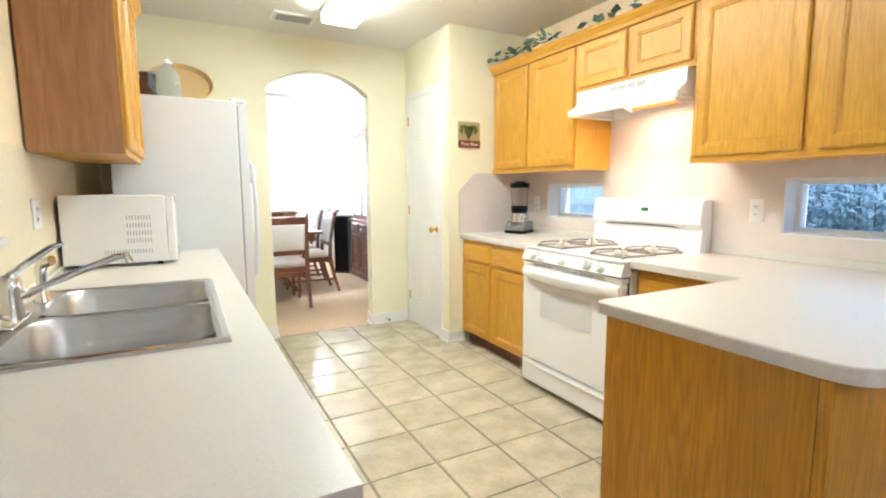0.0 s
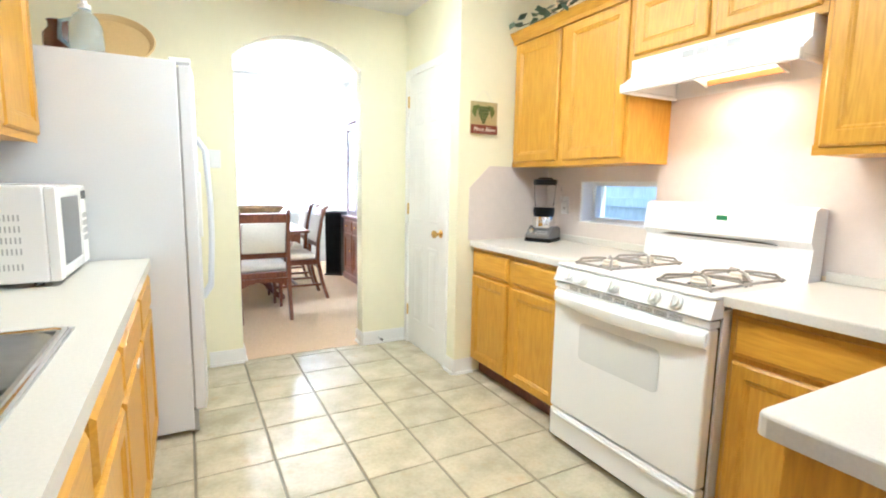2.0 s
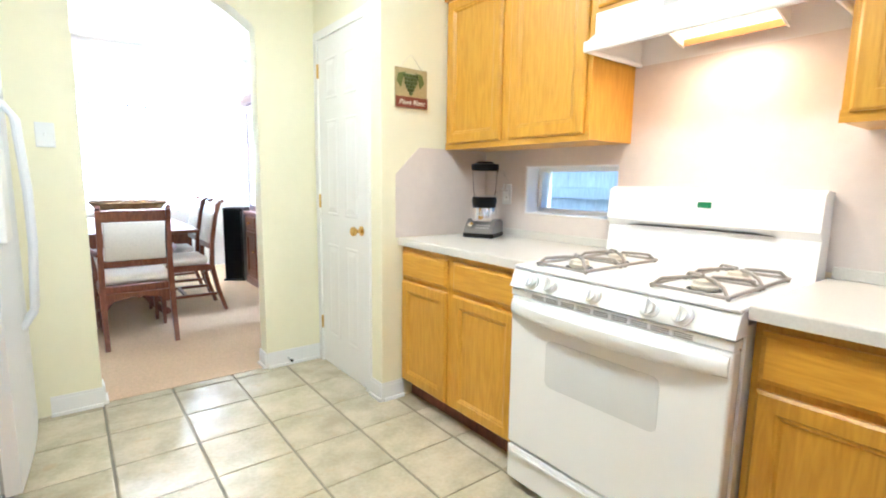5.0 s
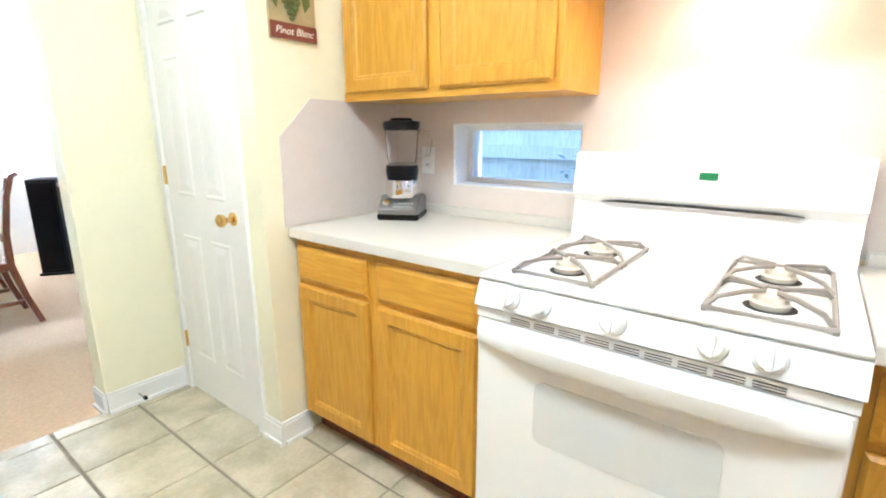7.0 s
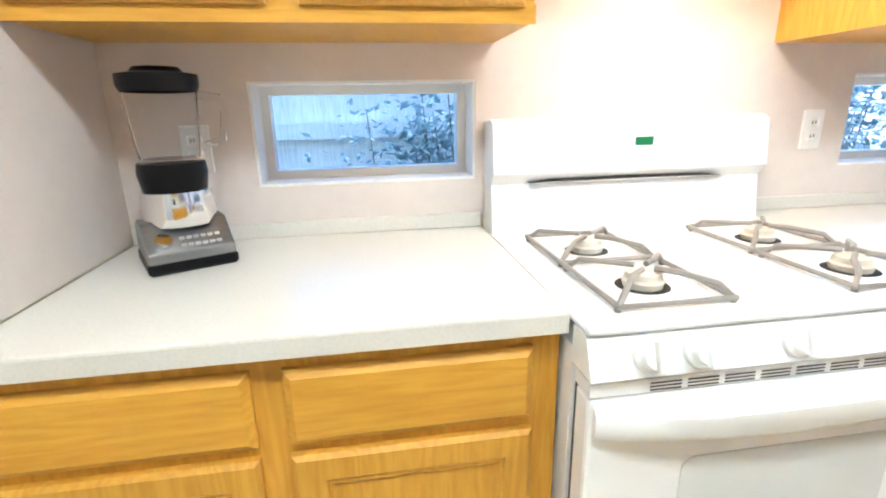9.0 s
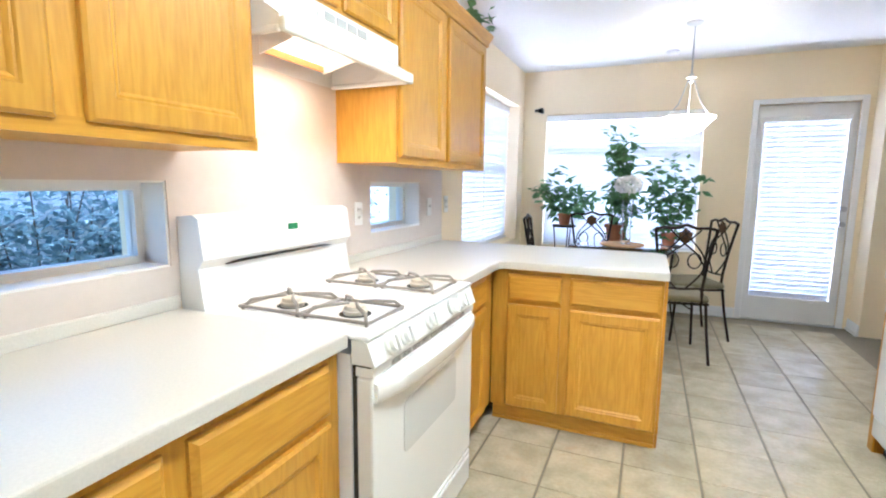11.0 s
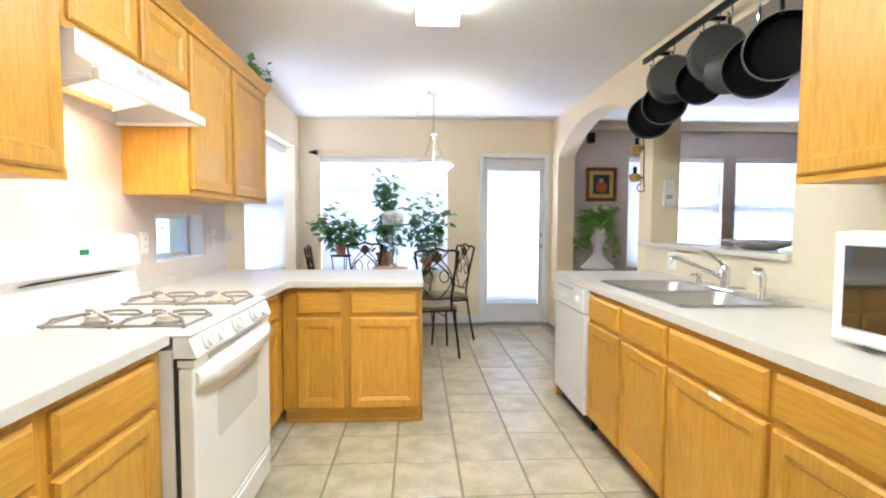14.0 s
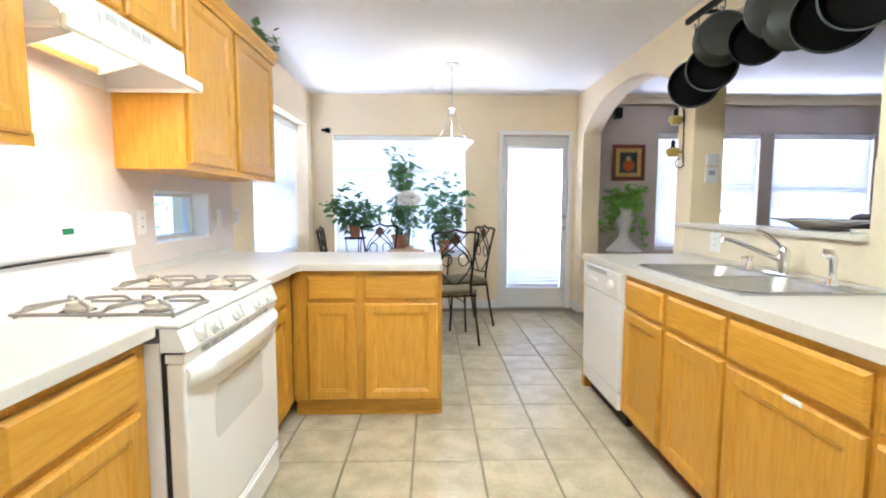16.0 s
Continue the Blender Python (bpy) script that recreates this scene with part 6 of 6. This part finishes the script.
hu = thing("china_hutch", pose(3.24, 7.76, 0.004, 0, 0, -90), "dark cherry china hutch with glass doors against the wall", "hutch")
HWD = 1.15
part("lower_body", boxes((0, HWD, 0, 0.46, 0.06, 0.80), bevel=0.006), CHERRY, hu)
part("plinth", boxes((-0.015, HWD + 0.015, -0.02, 0.47, 0, 0.08), bevel=0.008), CHERRY, hu)
part("shelf_top", boxes((-0.02, HWD + 0.02, -0.03, 0.47, 0.80, 0.835), bevel=0.006), CHERRY, hu)
for k in range(3):
    x = 0.03 + k * 0.37
    d = part("drawer", rings_panel(bmesh.new(), 0.35, 0.14, DRAWER_PROFILE, x, 0.64), CHERRY, hu)
    part("knob", lathe(bmesh.new(), [(0.006, 0), (0.006, 0.012), (0.014, 0.018), (0.012, 0.028), (0, 0.03)], 12, pose(x + 0.175, -0.02, 0.71, 90)), BRASS, d, "brass knob", smooth=True)
    d = part("cupboard_door", rings_panel(bmesh.new(), 0.35, 0.50, DOOR_PROFILE, x, 0.11), CHERRY, hu)
    part("knob", lathe(bmesh.new(), [(0.006, 0), (0.006, 0.012), (0.014, 0.018), (0.012, 0.028), (0, 0.03)], 12, pose(x + 0.32, -0.02, 0.40, 90)), BRASS, d, "brass knob", smooth=True)
part("upper_case", boxes((0, 0.03, 0.06, 0.46, 0.835, 2.0), (HWD - 0.03, HWD, 0.06, 0.46, 0.835, 2.0), (0.03, HWD - 0.03, 0.44, 0.46, 0.835, 2.0), (0.03, HWD - 0.03, 0.14, 0.44, 1.25, 1.265), (0.03, HWD - 0.03, 0.14, 0.44, 1.62, 1.635)), CHERRY, hu)
for k in range(3):
    x0 = 0.0 + k * HWD / 3
    x1 = x0 + HWD / 3
    d = part("glass_door", boxes((x0, x0 + 0.045, 0.038, 0.06, 0.84, 1.99), (x1 - 0.045, x1, 0.038, 0.06, 0.84, 1.99), (x0 + 0.045, x1 - 0.045, 0.038, 0.06, 0.84, 0.90), (x0 + 0.045, x1 - 0.045, 0.038, 0.06, 1.92, 1.99)), CHERRY, hu)
    part("pane", boxes((x0 + 0.045, x1 - 0.045, 0.046, 0.050, 0.90, 1.92)), GLASS, d, "clear glass")
part("cornice", boxes((-0.04, HWD + 0.04, 0.0, 0.48, 2.0, 2.07), (-0.02, HWD + 0.02, 0.02, 0.47, 2.07, 2.11), bevel=0.01, seg=2), CHERRY, hu)
ts = thing("tower_speaker", pose(3.20, 8.03, 0.004, 0, 0, -35), "black tower loudspeaker on the dining room carpet", "speaker")
part("cabinet", boxes((-0.11, 0.11, -0.12, 0.16, 0.02, 0.86), bevel=0.006), BLACK, ts)
part("grille", boxes((-0.10, 0.10, -0.135, -0.12, 0.05, 0.84), bevel=0.004), BLACK, ts, "black cloth grille")
part("plinth", boxes((-0.125, 0.125, -0.13, 0.17, 0, 0.02)), BLACK, ts)

cr = thing("curtain_rod", pose(2.0, DINING_N - 0.10, 2.06), "thin white curtain rod with small dark ring clips", "curtain rod")
part("rod", tube(bmesh.new(), [(-0.95, 0, 0), (0.95, 0, 0)], 0.009, 8), WHITE, cr)
for x in (-0.95, 0.95):
    part("bracket", boxes((x - 0.01, x + 0.01, 0.0, 0.10, -0.012, 0.012)), WHITE, cr)
for k in range(10):
    part("ring_clip", tube(bmesh.new(), [(-0.86 + 0.19 * k, 0, 0.012), (-0.855 + 0.19 * k, -0.012, -0.01), (-0.86 + 0.19 * k, 0, -0.055)], [0.008, 0.012, 0.006], 6), IRON, cr, "small dark clip")

# ---- things on the fridge and the cabinets ----
FT = 1.79
jug = thing("water_bottle", pose(1.03, 4.30, FT + 0.001), "pale blue ribbed plastic water bottle on the fridge", "bottle")
part("bottle_body", lathe(bmesh.new(), [(0, 0), (0.062, 0.0), (0.068, 0.01), (0.068, 0.03), (0.064, 0.04), (0.068, 0.05), (0.068, 0.11), (0.064, 0.12), (0.066, 0.15), (0.045, 0.20), (0.026, 0.215), (0.024, 0.23), (0, 0.232)], 24), JUG, jug, smooth=True)
part("cap", lathe(bmesh.new(), [(0.027, 0.228), (0.027, 0.245), (0.012, 0.255), (0.010, 0.272), (0, 0.274)], 16), PLASTIC, jug, "white cap", smooth=True)
part("bottle_grip", tube(bmesh.new(), [(-0.05, 0, 0.18), (-0.095, 0, 0.165), (-0.10, 0, 0.09), (-0.066, 0, 0.06)], 0.009, 8), JUG, jug, smooth=True)
br = solid("brown_jar", lathe(bmesh.new(), [(0, 0), (0.06, 0), (0.068, 0.05), (0.066, 0.12), (0.045, 0.15), (0.045, 0.175), (0.05, 0.18), (0, 0.185)], 22, pose(0.92, 4.38, FT + 0.001)), material("brown glazed jar", (0.16, 0.055, 0.03), 0.25, noise_scale=20, amount=0.4), "brown glazed jar on the fridge", "jar", smooth=True)
bs = thing("wicker_tray", pose(1.16, 4.78, FT + 0.20) @ Matrix.Rotation(radians(90), 4, "X") @ Matrix.Rotation(radians(0), 4, "Y"), "round tan wicker tray standing on the fridge", "tray")
bs.matrix_basis = WHERE[bs] = pose(1.10, 4.52, FT + 0.147, 48, 0, 0)
bm = lathe(bmesh.new(), [(0, 0), (0.17, 0.0), (0.19, 0.018), (0.198, 0.03), (0.19, 0.034), (0.168, 0.008), (0, 0.008)], 40)
part("woven_disc", bm, STRAW, bs, smooth=True)


def garland(name, x, y0, y1, z, count, label, mat=IVY):
    g = thing(name, pose(x, y0, z), label, "garland")
    stem, leaves = bmesh.new(), bmesh.new()
    n = max(4, int(abs(y1 - y0) / 0.06))
    pts = [(random.uniform(-0.02, 0.02), (y1 - y0) * k / n, 0.012 + random.uniform(0, 0.03)) for k in range(n + 1)]
    tube(stem, pts, 0.003, 5)
    for _ in range(count):
        p_ = Vector(random.choice(pts)) + Vector((random.gauss(0, 0.025), random.gauss(0, 0.03), abs(random.gauss(0.01, 0.025))))
        leaf(leaves, p_, (random.gauss(-0.4, 0.8), random.gauss(0, 1), random.gauss(0.2, 0.5)), random.uniform(0.04, 0.085), 0.9)
    part("vine", stem, BARK, g)
    tagged(part("leaves", leaves, mat, g, "silk ivy leaves"), kind="stuff")


garland("ivy_garland", UP - 0.02, 4.12, 3.45, 2.226, 34, "grey green silk ivy lying along the cabinet top")
garland("ivy_garland", UP + 0.04, 3.35, 2.55, 2.226, 26, "grey green silk ivy above the hood cabinet")
garland("ivy_garland", UP - 0.015, 1.50, 1.24, 2.226, 40, "dark green silk ivy at the cabinet's end", LEAF)
garland("ivy_garland", UPW + 0.0, 3.25, 3.85, 2.226, 40, "silk ivy on top of the cabinet above the microwave")

# wall plaque
pl = thing("wall_plaque", pose(3.107, 4.18, 1.686), "small painted grape plaque hanging beside the cabinet", "plaque")
board = part("board", boxes((-0.10, 0.10, -0.012, -0.001, -0.10, 0.10), bevel=0.002), SIGNGOLD, pl, "ochre painted board")
part("banner", boxes((-0.10, 0.10, -0.0165, -0.012, -0.10, -0.045), bevel=0.001), MAROON, board, "maroon banner")
for r, cnt in enumerate((5, 4, 4, 3, 2, 1)):
    for k in range(cnt):
        part("grape", lathe(bmesh.new(), [(0, -0.011), (0.009, -0.006), (0.011, 0), (0.009, 0.006), (0, 0.011)], 8, pose(-0.008 + (k - (cnt - 1) / 2) * 0.019, -0.017, 0.062 - 0.018 * r)), SIGNGREEN, board, smooth=True)
for sx in (-1, 1):
    bm = bmesh.new()
    prism(bm, [(-0.008 + sx * 0.03, 0.08), (-0.008 + sx * 0.075, 0.07), (-0.008 + sx * 0.085, 0.03), (-0.008 + sx * 0.06, 0.0), (-0.008 + sx * 0.05, 0.04)], "y", -0.0155, -0.012)
    part("painted_leaf", bm, SIGNGREEN, board)
part("cord", tube(bmesh.new(), [(-0.07, -0.004, 0.10), (-0.01, -0.003, 0.165), (0.0, -0.003, 0.168), (0.01, -0.003, 0.165), (0.07, -0.004, 0.10)], 0.002, 5), CREAM, pl, "hanging cord")
txt = bpy.data.curves.new("lettering", "FONT")
txt.body, txt.size, txt.extrude, txt.align_x, txt.shear = "Pinot Blanc", 0.036, 0.0008, "CENTER", 0.25
tmp = new("lettering_source", txt)
mesh_ = bpy.data.meshes.new_from_object(tmp.evaluated_get(bpy.context.evaluated_depsgraph_get()))
bpy.data.objects.remove(tmp)
mesh_.transform(pose(0, -0.0172, -0.084, 90))
mesh_.materials.clear()
mesh_.materials.append(CREAM)
lt_ = new("lettering", mesh_)
lt_.parent = board


# outlets and switches


def plate(name, m, label, kind, wide=0.07):
    p_ = thing(name, m, label, "outlet" if kind == "outlet" else "switch")
    cover = part("cover_plate", boxes((-wide / 2, wide / 2, -0.006, 0, -0.058, 0.058), bevel=0.003, seg=2), PLASTIC, p_)
    if kind == "outlet":
        for z in (-0.02, 0.02):
            s_ = part("socket", boxes((-0.016, 0.016, -0.008, -0.006, z - 0.014, z + 0.014), bevel=0.004), PLASTIC, cover)
            for x in (-0.007, 0.004):
                part("slot", boxes((x, x + 0.003, -0.0086, -0.008, z - 0.004, z + 0.006)), SHADOW, p_)
    else:
        part("toggle", boxes((-0.005, 0.005, -0.016, -0.006, -0.004, 0.012), bevel=0.002), PLASTIC, cover)


plate("wall_outlet", pose(EAST - 0.006, 3.985, 1.137, 0, 0, -90), "white outlet beside the blender", "outlet")
plate("wall_outlet", pose(EAST - 0.006, 2.232, 1.142, 0, 0, -90), "white outlet between the range and the small window", "outlet")
plate("wall_switch", pose(EAST - 0.006, 1.388, 1.143, 0, 0, -90), "white switch beside the small window", "switch")
plate("wall_outlet", pose(EAST, 1.09, 1.15, 0, 0, -90), "cream outlet on the nook wall", "outlet")
plate("wall_switch", pose(1.572, NORTH, 1.40, 0, 0, 0), "white light switch beside the arch", "switch", 0.075)
plate("wall_outlet", pose(WEST + 0.006, 1.73, 1.01, 0, 0, 90), "white outlet behind the sink", "outlet", 0.10)
plate("wall_outlet", pose(WEST + 0.006, 3.18, 1.165, 0, 0, 90), "white outlet beside the microwave", "outlet", 0.12)
stop = thing("door_stop", pose(2.70, NORTH - 0.014, 0.05, 90), "small spring door stop on the baseboard", "door stop")
part("spring", tube(bmesh.new(), [(0, 0, 0), (0, 0, 0.06)], 0.006, 8), STEEL, stop)
part("tip", tube(bmesh.new(), [(0, 0, 0.06), (0, 0, 0.075)], 0.009, 8), BLACK, stop, "black rubber tip")

# ---- outside the low windows ----
fence = thing("wooden_fence", pose(5.3, 4.5, -0.2), "weathered grey board fence outside the window", "fence")
fb_ = bmesh.new()
box(fb_, -0.01, 0.01, -0.0735, 0.0735, 0, 1.55)
bd0 = part("board", fb_, FENCE, fence)
for k in range(1, 112):
    b2 = new("board", bd0.data)
    b2.parent, b2.location = fence, (random.uniform(-0.004, 0.004), 2.0 - k * 0.145, random.uniform(-0.01, 0.01))
bd0.location = (0, 2.0, 0)
part("rail", boxes((-0.06, -0.016, -14.1, 2.1, 0.35, 0.44)), FENCE, fence)
part("rail", boxes((-0.06, -0.016, -14.1, 2.1, 1.27, 1.36)), FENCE, fence)
hs, hl = bmesh.new(), bmesh.new()
for k in range(110):
    y = random.uniform(1.0, 3.4)
    a = Vector((random.uniform(4.55, 4.9), y, -0.2))
    b_ = Vector((random.uniform(4.45, 4.95), y + random.uniform(-0.3, 0.3), random.uniform(0.7, 1.45)))
    tube(hs, [a, a.lerp(b_, 0.5) + Vector((0.05, random.uniform(-0.12, 0.12), 0)), b_], 0.003, 4)
    for _ in range(230):
        q_ = a.lerp(b_, random.uniform(0.15, 1.05)) + Vector((random.gauss(-0.06, 0.10), random.gauss(0, 0.12), random.gauss(0, 0.08)))
        leaf(hl, q_, (random.gauss(0, 1), random.gauss(0, 1), random.gauss(0.2, 0.6)), random.uniform(0.035, 0.07), 0.6)
hd = thing("hedge_bush", pose(4.7, 2.4, -0.2), "dense dark green shrub outside the window", "bush")
part("stems", hs, BARK, hd, world=True)
tagged(part("foliage", hl, HEDGE, hd, "dense small leaves", world=True), kind="stuff")

# floor tiles
tile_data = tile_mesh()
for i in range(-5, 6):
    for j in range(-12, 9):
        x, y = 2.03 + i * TILE_SIZE, 2.345 + j * TILE_SIZE
        if x < WEST - 0.1 or x > EAST - TILE_SIZE + 0.05 or y < SOUTH - 0.02 or y > NORTH:
            continue
        if x > 3.1 and y > 1.2 or (x + TILE_SIZE < 1.12 and y > 1.35) or (x > 2.95 and y > 4.15):
            continue
        t_ = new("tile", tile_data)
        t_.parent = floor
        t_.location = (x + 0.0055, y + 0.003, -0.004)
